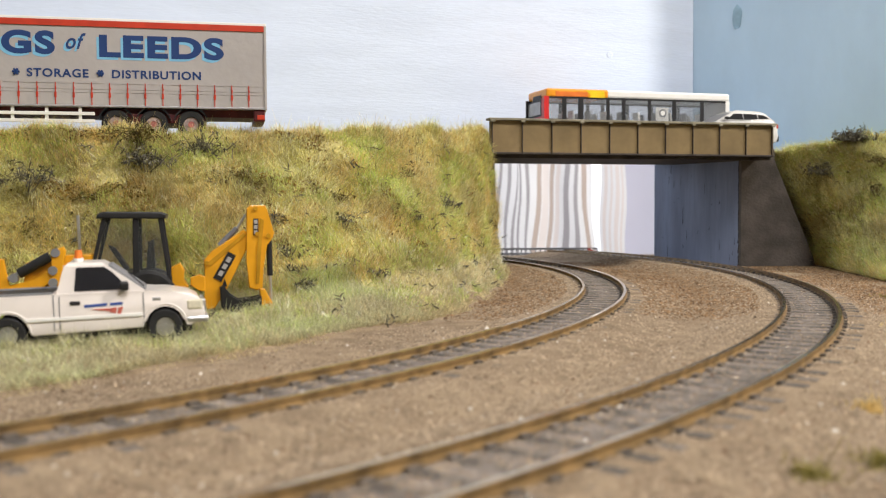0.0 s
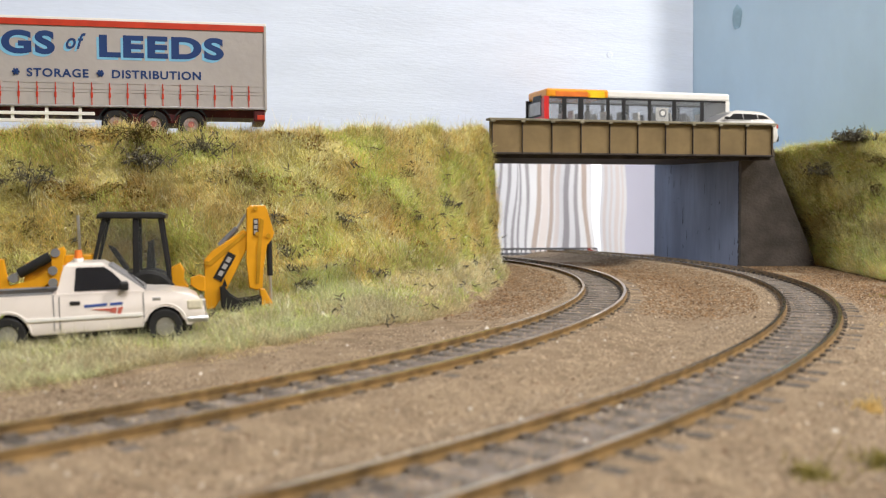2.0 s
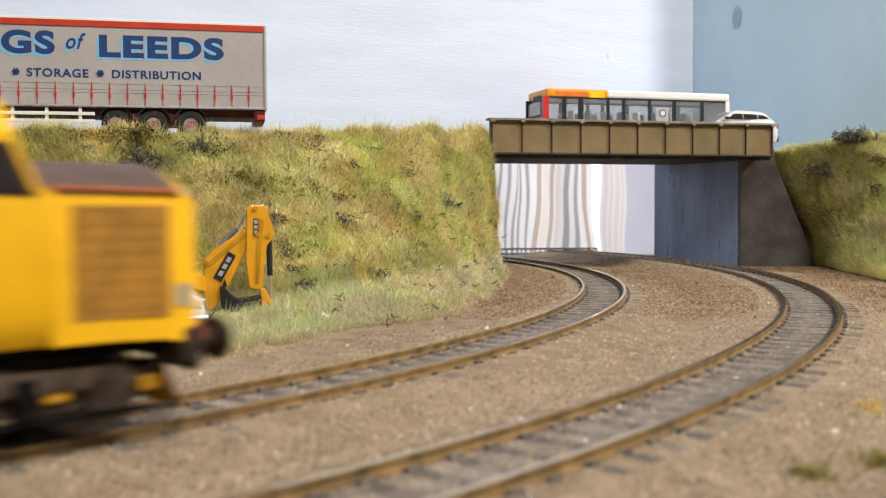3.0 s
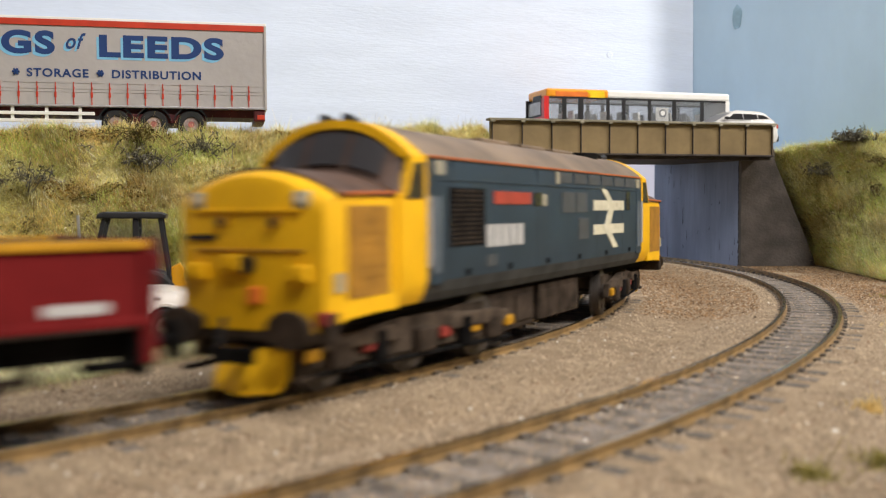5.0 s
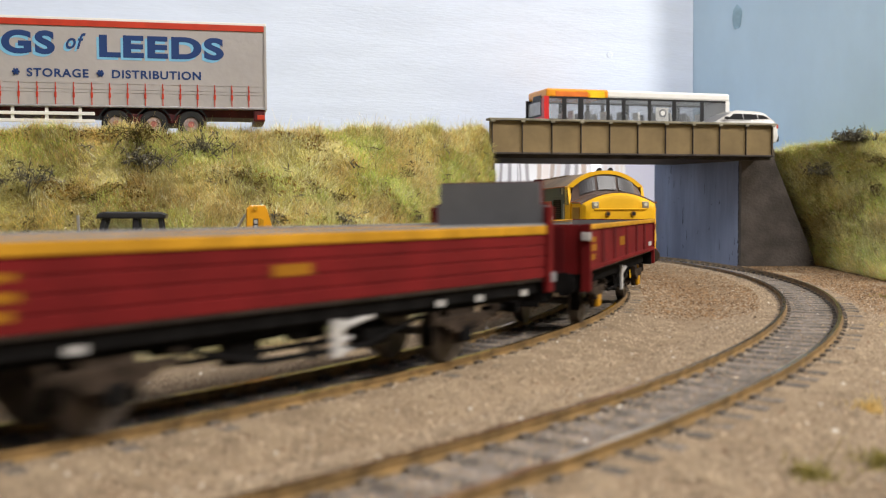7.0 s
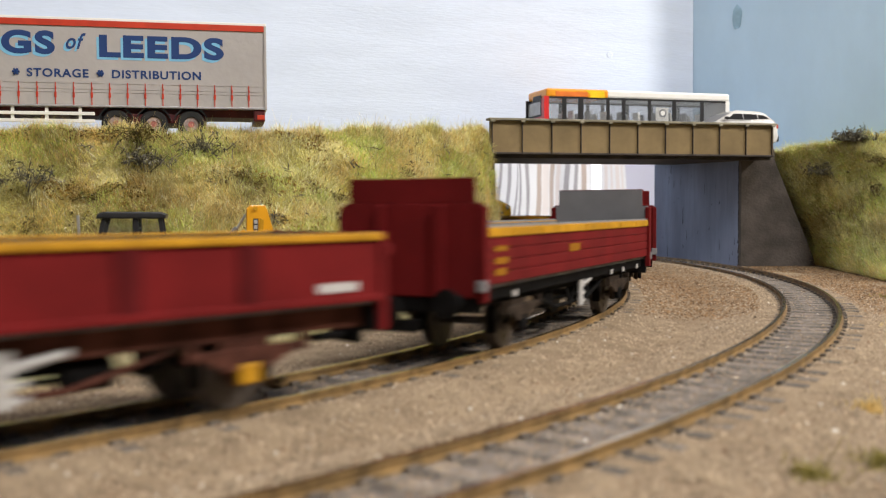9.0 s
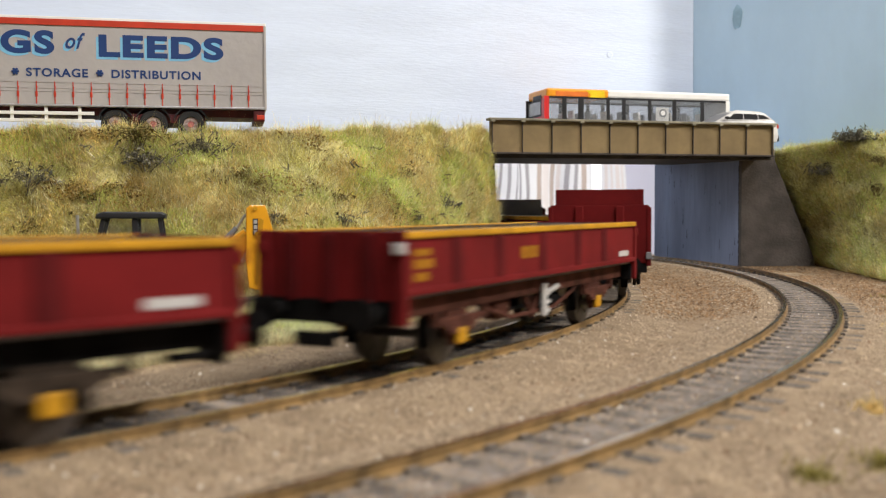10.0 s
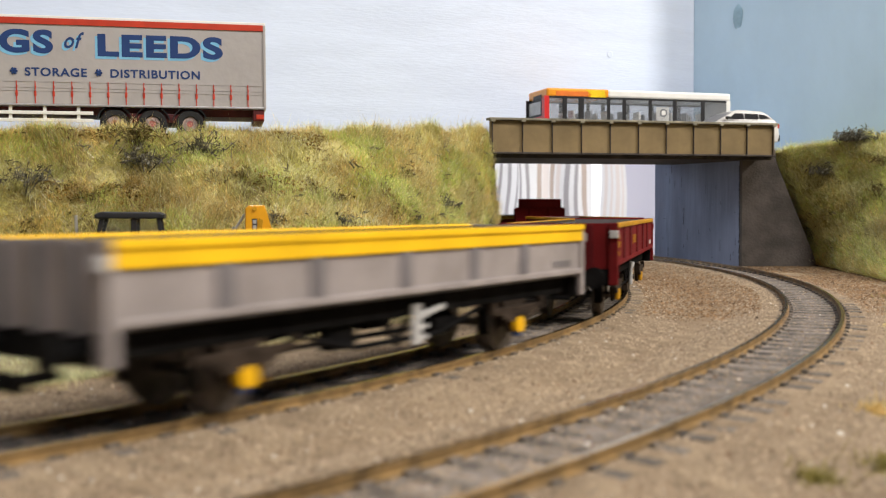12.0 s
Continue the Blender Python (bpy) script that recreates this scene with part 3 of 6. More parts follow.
BROWN_SCRUB = material("brown_scrub", (0.15, 0.115, 0.035), 0.95, vary=0.3, size=5, random_island=0.5)
for g, x, z, r, n, mat in ((left_bank, -107, 62, 12, 130, TWIG), (left_bank, -127, 52, 11, 110, TWIG), (left_bank, -76, 70, 3, 30, TWIG), (left_bank, -62, 18, 5, 40, TWIG), (left_bank, 0, 36, 8, 50, TWIG),
                           (left_bank, -12, 30, 5, 30, TWIG), (left_bank, -52, 5, 5, 36, TWIG), (left_bank, -28, 8, 4, 30, TWIG), (left_bank, -46, 38, 6, 44, BROWN_SCRUB), (left_bank, -40, 26, 5, 26, TWIG),
                           (left_bank, -172, 42, 11, 100, TWIG), (left_bank, -132, 62, 11, 110, BROWN_SCRUB), (left_bank, -70, 30, 5, 30, TWIG), (left_bank, -20, 50, 6, 40, BROWN_SCRUB), (left_bank, -86, 48, 5, 30, BROWN_SCRUB),
                           (left_bank, -58, 10, 4, 30, TWIG), (right_bank, 262, 77, 10, 330, TWIG), (right_bank, 246, 56, 11, 100, TWIG), (right_bank, 262, 40, 6, 40, BROWN_SCRUB), (right_bank, 240, 12, 5, 36, TWIG), (right_bank, 270, 60, 6, 40, BROWN_SCRUB)):
    px, py, pz = rest_on(g, x, z)
    bush("bush", px - (2 if g is right_bank else 0), py - (4 if g is right_bank else 1.5), pz + (1.5 if g is right_bank else 0), r, n, "dark leafless twiggy scrub bush in the grass" if mat is TWIG else "low brown scrub clump in the grass", mat)

# ---- the bridge ----
BR = at(28, 575, 0, 0, 0, 15.36)     # local x along the girder, y away
bridge = root("road_bridge", "weathered plate-girder road bridge over two tracks", "bridge", BR)
L = 189.0
part("girder_web", box(B(), 0, L, 0, 2.5, 66.5, 85.6, 0.3), GIRDER, bridge, "mud-brown riveted girder plate")
part("top_flange", box(B(), -1.2, L + 1.2, -2.4, 5, 85.6, 87.0, 0.3), GIRDER_EDGE, bridge)
# the bottom flange takes the darkened colour so it catches no light
part("bottom_flange", box(B(), -0.5, L + 0.5, -0.9, 4, 66.0, 67.2, 0.25), GIRDER_SHADED, bridge)
for i in range(11):
    x = 1.0 + i * (L - 2.6) / 10
    rib = part("stiffener", box(B(), x - 0.2, x + 0.2, -1.2, 0.2, 66.8, 85.6, 0.06), GIRDER_SHADED, bridge, "dark vertical stiffener")
    part("stiffener_cap", box(B(), x - 1.3, x + 1.3, -2.6, -0.2, 84.6, 85.9, 0.2), GIRDER_EDGE, rib)
part("deck_beam", box(B(), 0, L, 3, 6, 64.0, 66.2, 0.2), GIRDER_SHADED, bridge, "beam under the deck, shade painted into its colour")
part("deck", box(B(), -4, L + 4, 5, 92, 65.0, 70.5), [GIRDER_SHADED], bridge, "deck underside, shade painted into its colour")
part("road_surface", box(B(), -4, L + 4, 5.2, 92, 70.5, 71), TARMAC, bridge, "grey tarmac")
tagged(part("road", prism(B(), [(-520, 400), (-200, 436), (-70, 480), (20, 590), (-6, 648), (-520, 452)], 63.5, 67, "z"), TARMAC), "grey tarmac road on the embankment", kind="structure")

# abutments
ab = prism(B(), [(198, 655), (156, 724), (168, 740), (262, 716), (258, 676)], -8, 70.3, "z")
tagged(part("abutment_right", ab, CONCRETE), "blue-grey streaked concrete bridge abutment", kind="structure")
bm = B()
face = [(198.3, 652.5, -8), (248, 649.8, -8), (245, 650, 2), (221, 651.2, 62), (219, 651.3, 68), (198.3, 652.5, 64.9)]
front = [bm.verts.new(p) for p in face]
rear = [bm.verts.new((p[0] - 1, p[1] + 4, p[2])) for p in face]
bm.faces.new(front), bm.faces.new(rear[::-1])
for i in range(6):
    bm.faces.new((front[i], front[(i + 1) % 6], rear[(i + 1) % 6], rear[i]))
tagged(part("wing_wall", bm, WING_SHADED), "brown rendered wing wall, the bridge's shade painted into its colour", kind="structure")
tagged(part("abutment_left", prism(B(), [(20, 590), (32, 604), (10, 716), (-8, 716)], -8, 64.9, "z"), WING_SHADED), "concrete bridge abutment behind the grass", kind="structure")

SCAR = material("dark_scar", (0.035, 0.04, 0.055), 0.9, vary=0.2, size=3)
bm = B()
scars = random.Random(5)
ux, uy = Vector((42, -69, 0)).normalized(), Vector((-69, -42, 0)).normalized()
for k in range(30):
    t = scars.uniform(1, 79)
    z, h, w = scars.uniform(-4, 60), scars.choice((0.6, 0.8, 3, 5, 8)), scars.uniform(0.12, 0.3)
    c = Vector((156, 724, 0)) + ux * t + uy * 0.05
    c.z = z
    ring = [c - ux * w, c + ux * w * 0.6 + Vector((0, 0, 0.1 * h)), c + ux * w * 0.4 + Vector((0, 0, h)), c - ux * w * 0.5 + Vector((0, 0, h * 0.8))]
    loft(bm, [ring, [p + uy * 0.12 for p in ring]])
for k in range(26):
    z = -5 + k * 2.6 + scars.uniform(-0.8, 0.8)
    c = Vector((156, 724, z)) + ux * (80.2 - scars.uniform(0, 0.5)) + uy * 0.06
    w = scars.uniform(0.2, 0.75)
    ring = [c - ux * w, c + ux * 0.4, c + ux * 0.4 + Vector((0, 0, 1.8)), c - ux * w * 0.4 + Vector((0, 0, 2.2))]
    loft(bm, [ring, [p + uy * 0.15 for p in ring]])
tagged(part("abutment_scars", bm, SCAR), "dark cracks and chips in the concrete abutment", kind="structure")

# low grey fence with a red end at the table's rear edge
far_fence = root("low_fence", "low grey trackside fence beyond the bridge", "fence", at(52, 826, -5))
part("fence_rail", box(B(), -30, 78, 0, 1.2, 4.6, 6.2, 0.2), GREY, far_fence)
part("fence_rail", box(B(), -30, 78, 0, 1.2, 0.4, 2.0, 0.2), GREY, far_fence)
for i in range(28):
    part("fence_post", box(B(), -30 + 4 * i - 0.4, -30 + 4 * i + 0.4, -0.3, 1.4, 0, 6.2), GREY, far_fence)

part("red_end", prism(B(), [(70, 0.5), (82, 0.2), (79, 3.2), (73, 5.6), (70, 5.6)], -1, 1.6, "y", 0.3), RED, far_fence, "red and white curved end")
part("white_edge", prism(B(), [(73, 5.6), (79, 3.2), (84, 0.2), (82, 0.2), (78, 2.6), (72, 5.0)], -1.3, -1.0, "y"), WHITE, far_fence)


# ---- the tracks ----
def rail_ring(x, y, h, off, profile):
    nx, ny = math.sin(h), -math.cos(h)   # to the right of the heading
    return [(x + nx * (off + a), y + ny * (off + a), z) for a, z in profile]


PROFILE = [(-0.55, 0), (0.55, 0), (0.57, -0.5), (0.28, -0.7), (0.28, -1.5), (1.0, -1.7), (1.0, -2.0), (-1.0, -2.0), (-1.0, -1.7), (-0.28, -1.5), (-0.28, -0.7), (-0.57, -0.5)]


def track(centre, radius, bend, s0, s1, n0, n1, label):
    t = root("railway_track", label, "railway track", at(0, 0, 0))
    for off in (-8.7, 8.7):
        bm = B()
        rings = []
        s = s0
        while s <= s1:
            rings.append(rail_ring(*track_point(s, centre, radius, bend), off, PROFILE))
            s += 7 if s > bend else 40
        loft(bm, rings)
        ob = part("rail", bm, [RUST, RAILTOP], t)
        for f in ob.data.polygons:
            if f.normal.z > 0.9 and f.center.z > -0.2 * MM:
                f.material_index = 1
            f.use_smooth = False
    bm = B()
    box(bm, -1.7, 1.7, -15.5, 15.5, -4.0, -2.0, 0.12)
    for y in (-8.7, 8.7):
        box(bm, -1.2, 1.2, y - 2.2, y - 1.0, -2.2, -1.45)
        box(bm, -1.2, 1.2, y + 1.0, y + 2.2, -2.2, -1.45)
    first = part("sleeper", bm, SLEEPER, t)
    for i in range(n0, n1):
        x, y, h = track_point(i * 8.6, centre, radius, bend)
        ob = first if i == n0 else new("sleeper", first.data)
        ob.parent = t
        ob.matrix_basis = at(x, y, 0, random.uniform(-0.8, 0.8), 0, math.degrees(h) + random.uniform(-1.5, 1.5))
    return t


track(CENTRE, RADIUS, BEND, -1900, 1000, -70, 60, "curved model track with rusty rails, inner line")
track(CENTRE_2, RADIUS_2, -640, -1500, 296, -80, 34, "curved model track with rusty rails, outer line")


def track_bed(name, centre, radius, bend, s0, s1, outer, label):
    """The shaped ballast under a track, a low ridge with sandy shoulders; outer is the height by the outer sleeper ends."""
    shape = ((-44, -6.4), (-30, -4.7), (-17, -1.75), (-10, -1.6), (-9.6, -2.2), (-4, -2.12), (4, -2.12), (9.5, -2.2), (10, outer), (15, outer - 0.1), (18, outer - 0.5), (31, -4.7), (46, -6.4))
    rings = []
    s = s0
    while s <= s1:
        x, y, h = track_point(s, centre, radius, bend)
        nx, ny = math.sin(h), -math.cos(h)
        rings.append([(x + nx * a, y + ny * a, z + (0.3 if 12 < a < 20 else 0.16) * noise.noise(Vector((s / 4, a / 3, 2)))) for a, z in shape])
        s += 3 if s > bend - 60 else 40
    ob = part(name, loft(B(), rings, close=False, caps=False), [BALLAST, BED], None, "", True)
    for k, f in enumerate(ob.data.polygons):
        if 4 <= k % 12 <= 6:
            f.material_index = 1
    return tagged(ob, label, kind="structure")


track_bed("track_bed_inner", CENTRE, RADIUS, BEND, -1900, 1000, -1.85, "sandy ballast bed of the inner line")
track_bed("track_bed_outer", CENTRE_2, RADIUS_2, -640, -1500, 296, -1.98, "sandy ballast bed of the outer line")


# ballast stones
def stones(name, n, pick, size, mat, label):
    pts = pick(n)
    n = len(pts)
    r = size * rng.lognormal(0, 0.35, n)
    octa = np.array([(1, 0, -0.3), (-1, 0, -0.3), (0, 1, -0.3), (0, -1, -0.3), (0, 0, 1)], float)
    f = np.array([(0, 2, 4), (2, 1, 4), (1, 3, 4), (3, 0, 4)])
    v = octa[None] * rng.uniform(0.6, 1.3, (n, 5, 1)) * r[:, None, None]
    a = rng.uniform(0, 6.28, n)
    c, s = np.cos(a)[:, None], np.sin(a)[:, None]
    v = np.stack([v[..., 0] * c - v[..., 1] * s, v[..., 0] * s + v[..., 1] * c, v[..., 2] * 0.7], -1) + pts[:, None]
    return soup(name, v.reshape(-1, 3), (f[None] + 5 * np.arange(n)[:, None, None]).reshape(-1, 3), mat, None, label, "ballast")


def ground_level(x, y):
    """The height of the ballast at places of the plan: the flat ground or a track's bed, whichever is higher."""
    z = np.full(len(x), -5.15)
    for centre, radius, outer in ((CENTRE, RADIUS, -1.85), (CENTRE_2, RADIUS_2, -1.98)):
        d = np.hypot(x - centre[0], y - centre[1]) - radius
        z = np.maximum(z, np.interp(d, [-44, -30, -17, -10, -9.6, 9.5, 10, 18, 31, 46], [-6.4, -4.7, -1.75, -1.6, -2.2, -2.2, outer, outer - 0.5, -4.7, -6.4]))
    return z


def field(n):
    y = 70 + 640 * rng.uniform(0, 1, n) ** 1.6
    x = rng.uniform(-0.55, 0.52, n) * y * 1.02
    return np.stack([x, y, ground_level(x, y) + rng.normal(0.02, 0.13, n)], 1)


def bed(centre, radius, near, far, level):
    def pick(n):
        a = rng.uniform(-0.95, 0.45, n)
        d = rng.uniform(near, far, n) * rng.choice((-1, 1), n)
        x, y = centre[0] + (radius + d) * np.cos(a), centre[1] + (radius + d) * np.sin(a)
        return np.stack([x, y, ground_level(x, y) + rng.normal(0.02, 0.1, n)], 1)
    return pick


def far_field(n):
    y = 330 + 380 * rng.uniform(0, 1, n) ** 0.8
    x = rng.uniform(0.0, 0.46, n) * y
    d1 = np.abs(np.hypot(x - CENTRE[0], y - CENTRE[1]) - RADIUS)
    d2 = np.abs(np.hypot(x - CENTRE_2[0], y - CENTRE_2[1]) - RADIUS_2)
    keep = (d1 > 16) & (d2 > 17)
    x, y = x[keep], y[keep]
    return np.stack([x, y, ground_level(x, y) + rng.normal(0.05, 0.13, len(x))], 1)


# earth brown, and a stand-in for the bridge's shadow on the ballast
GRIT_BROWN = material("brown_shade_grit", (0.21, 0.125, 0.062), 0.95, vary=0.2, size=3, random_island=0.5)
stones("ballast", 170000, field, 0.25, GRIT, "loose sandy brown ballast stones")
stones("ballast", 40000, bed(CENTRE, RADIUS, 10, 32, -2.1), 0.27, GRIT, "sandy stones beside the inner rails")
stones("ballast", 40000, bed(CENTRE_2, RADIUS_2, 10, 32, -2.25), 0.27, GRIT, "sandy stones beside the outer rails")
stones("ballast", 12000, bed(CENTRE, RADIUS, 0, 8, -2.2), 0.22, GRIT_GREY, "ballast stones between the sleepers of the inner line")
stones("ballast", 15000, field, 0.29, GRIT_DARK, "dark brown specks in the ballast")
stones("ballast", 64000, far_field, 0.40, GRIT_BROWN, "earth-brown stones that also darken the shaded ground around the bridge")
stones("ballast", 1500, field, 0.34, GRIT_PALE, "pale flecks in the ballast")
stones("ballast", 12000, bed(CENTRE_2, RADIUS_2, 0, 8, -2.2), 0.22, GRIT_GREY, "ballast stones between the sleepers of the outer line")


# tufts growing through the ballast near the eye
for x, y, r, n in ((52, 138, 5, 260), (79, 181, 4, 160), (66, 146, 6, 300), (140, 300, 6, 200), (160, 330, 5, 150), (192, 420, 7, 260), (66, 128, 5, 240)):
    a, d = rng.uniform(0, 6.28, n), np.abs(rng.normal(0, r * 0.5, n))
    px, py = x + d * np.cos(a), y + d * np.sin(a)
    blades("grass_tuft", np.stack([px, py, ground_level(px, py) - 0.1], 1), 2.2, 0.25, 0.9, GRASS_OLIVE if n > 200 else GRASS_STRAW, "small olive tuft growing in the ballast", rng)


# ---- wheels shared by the road vehicles ----
def road_wheel(parent, x, y, z, r, width, rim_mat, hub_mat=None, name="wheel"):
    """A tyre with its rim, seen from -y."""
    bm = B()
    ring = [(0.52, 0.04), (0.58, -0.02), (0.9, -0.04), (1.0, 0.12), (1.0, 0.88), (0.9, 1.04), (0.52, 1.0)]
    rings = []
    for i in range(25):
        a = 2 * math.pi * i / 24
        rings.append([(x + math.cos(a) * r * k, y + w * width, z + math.sin(a) * r * k) for k, w in ring])
    loft(bm, rings, close=True, caps=False)
    bmesh.ops.remove_doubles(bm, verts=bm.verts, dist=0.001)
    tyre = part(name, bm, RUBBER, parent, smooth=True)
    bm = rod(B(), (x, y + width * 0.16, z), (x, y + width * 0.9, z), r * 0.53, 24)
    rod(bm, (x, y - width * 0.02, z), (x, y + width * 0.3, z), r * 0.18, 12)
    for i in range(8):
        a = 2 * math.pi * i / 8
        rod(bm, (x + math.cos(a) * r * 0.36, y + 0.02, z + math.sin(a) * r * 0.36), (x + math.cos(a) * r * 0.36, y + width * 0.3, z + math.sin(a) * r * 0.36), r * 0.07, 6)
    part("rim", bm, rim_mat, tyre)
    if hub_mat:
        part("hub", rod(B(), (x, y - width * 0.08, z), (x, y + width * 0.05, z), r * 0.22, 12), hub_mat, tyre)
    return tyre


# ---- the curtain-sided trailer ----
CURTAIN_GREY = material("trailer_curtain", (0.40, 0.375, 0.365), 0.55, vary=0.04, size=30, grain=0.03, bump=0.05)
SIGN_BLUE = material("sign_blue", (0.015, 0.045, 0.16), 0.5, vary=0.03)
SIGN_PALE = material("sign_pale_blue", (0.20, 0.48, 0.70), 0.5, vary=0.03)
CHASSIS_MAROON = material("trailer_chassis", (0.085, 0.012, 0.014), 0.5, vary=0.12)


HUB_PINK = material("dusty_wheel_rim", (0.50, 0.40, 0.38), 0.5, vary=0.2, size=3)
RED_HUB = material("faded_red_hub", (0.48, 0.16, 0.14), 0.5, vary=0.15, size=3)


def trailer():
    t = root("semi_trailer", "grey curtain-sided lorry trailer with blue lettering, parked on the embankment road", "trailer", at(-255.8, 422.5, 67, 0, 0, 12.5))
    part("box_body", box(B(), 0.3, 177.6, 0.3, 33, 14.2, 52.6, 0.3), CURTAIN_GREY, t, "grey curtain side")
    part("roof", box(B(), 0, 178, 0, 33.3, 52.2, 53.5, 0.25), WHITE, t, "white roof edge")
    part("top_band", box(B(), 0.1, 177.9, -0.15, 0.4, 49.6, 52.3, 0.05), RED, t, "red stripe along the roof edge")
    part("rear_post", box(B(), 176.9, 178.1, -0.2, 33.2, 13.8, 52.3, 0.2), CURTAIN_GREY, t)
    part("bottom_rail", box(B(), 0, 177.8, -0.1, 33, 13.6, 14.5, 0.1), SILVER, t)
    for z in (24.2, 21.6, 20.2):
        part("curtain_seam", box(B(), 0.5, 176.8, 0.14, 0.34, z, z + 0.2), CURTAIN_GREY, t)
    for i in range(21):
        x = 15.6 + i * 7.71
        bm = box(B(), x - 0.2, x + 0.2, 0.02, 0.34, 14.6, 24.6)
        box(bm, x - 0.5, x + 0.5, -0.1, 0.3, 17.8, 20.2, 0.15)
        rod(bm, (x, -0.05, 20.4), (x + 0.3, -0.05, 22.4), 0.22, 6)
        part("buckle_strap", bm, RED, t, "red strap with buckle")
    bm = box(B(), 4, 176, 5, 28, 10.2, 13.8, 0.2)
    box(bm, 108, 150, 2, 31, 7, 11, 0.3)
    part("chassis", bm, CHASSIS_MAROON, t, "dark red steel chassis")
    bm = box(B(), 172, 177.2, 0.6, 32.6, 8.2, 13.6, 0.4)
    part("rear_bumper", bm, CHASSIS_MAROON, t)
    part("tail_lamp", box(B(), 173.5, 177.0, 0.3, 0.9, 9.0, 11.2, 0.2), RED, t)
    for z in (6.6, 9.9):
        part("side_guard", box(B(), 34, 101.5, 0.2, 1.1, z, z + 1.5, 0.15), WHITE, t, "white side guard rail")
    for x in (38, 52, 66.7, 81, 95.2):
        part("guard_post", box(B(), x - 0.7, x + 0.7, 0.7, 1.5, 6.4, 14.8, 0.1), WHITE, t, "white guard post")
    for x in (110.5, 127.0, 143.6):
        road_wheel(t, x, 1.0, 6.4, 6.4, 5, HUB_PINK, RED_HUB)
        part("mudguard", mudguard(x, 6.6, 7.5), BLACK, t)
    face = Matrix.Rotation(math.pi / 2, 4, "X")

    def word(txt, x, z, h, mat, width, y, shear=0.0, thick=0.10):
        ob = lettering("lettering", txt, h, mat, t, face, "", shear, 1.0, thick)
        xs = [v.co.x for v in ob.data.vertices]
        k = width * MM / (max(xs) - min(xs))
        ob.data.transform(Matrix.Translation((x * MM - min(xs) * k, y * MM, z * MM)) @ Matrix.Diagonal((k, 1, 1, 1)))
        return ob
    for txt, x, z, h, w, sh, th in (("GS", 62.8, 37.4, 9.8, 22.3, 0, 0.56), ("of", 89.8, 39.6, 7.2, 8.5, 0.35, 0.16), ("LEEDS", 103.9, 36.7, 9.5, 54.8, 0, 0.56)):
        word(txt, x - 1.1, z - 1.1, h, SIGN_PALE, w, 0.22, sh, th)
        word(txt, x, z, h, SIGN_BLUE, w, 0.14, sh, th)
    for txt, x, w in (("STORAGE", 73.1, 26.1), ("DISTRIBUTION", 109.2, 39.1)):
        word(txt, x, 26.9, 3.7, SIGN_BLUE, w, 0.18, 0, 0.13)
    word("E", 57.6, 26.9, 3.7, SIGN_BLUE, 3.0, 0.18, 0, 0.17)
    for x in (68.6, 104.2):
        bm = B()
        for i in range(3):
            a = math.pi * i / 3
            d = Vector((math.cos(a), 0, math.sin(a))) * 1.55
            rod(bm, Vector((x, 0.2, 28.8)) - d, Vector((x, 0.2, 28.8)) + d, 0.5, 6)
        part("star", bm, SIGN_BLUE, t)


def mudguard(x, z, r):
    bm = B()
    rings = []
    for i in range(13):
        a = math.radians(12 + 156 * i / 12)
        rings.append([(x + math.cos(a) * k, y, z + math.sin(a) * k) for k, y in ((r, 0.4), (r + 0.5, 0.4), (r + 0.5, 7), (r, 7))])
    return loft(bm, rings)


trailer()

# ---- the pickup ----
CREAM = material("pickup_white", (0.80, 0.74, 0.70), 0.32, vary=0.04, size=14, coat=0.4, grain=0.02)
LAMP_CLEAR = material("lamp_lens", (0.75, 0.70, 0.55), 0.15, vary=0.1, size=3, coat=0.6)
DECAL_PINK = material("faded_decal_red", (0.60, 0.16, 0.12), 0.5, vary=0.08, size=3)
LETTER_BLUE = material("decal_blue", (0.05, 0.10, 0.35), 0.5, vary=0.03)


def arch(cx, cz, r, a0=180, a1=0, n=9):
    return [(cx + r * math.cos(math.radians(a0 + (a1 - a0) * i / n)), cz + r * math.sin(math.radians(a0 + (a1 - a0) * i / n))) for i in range(n + 1)]


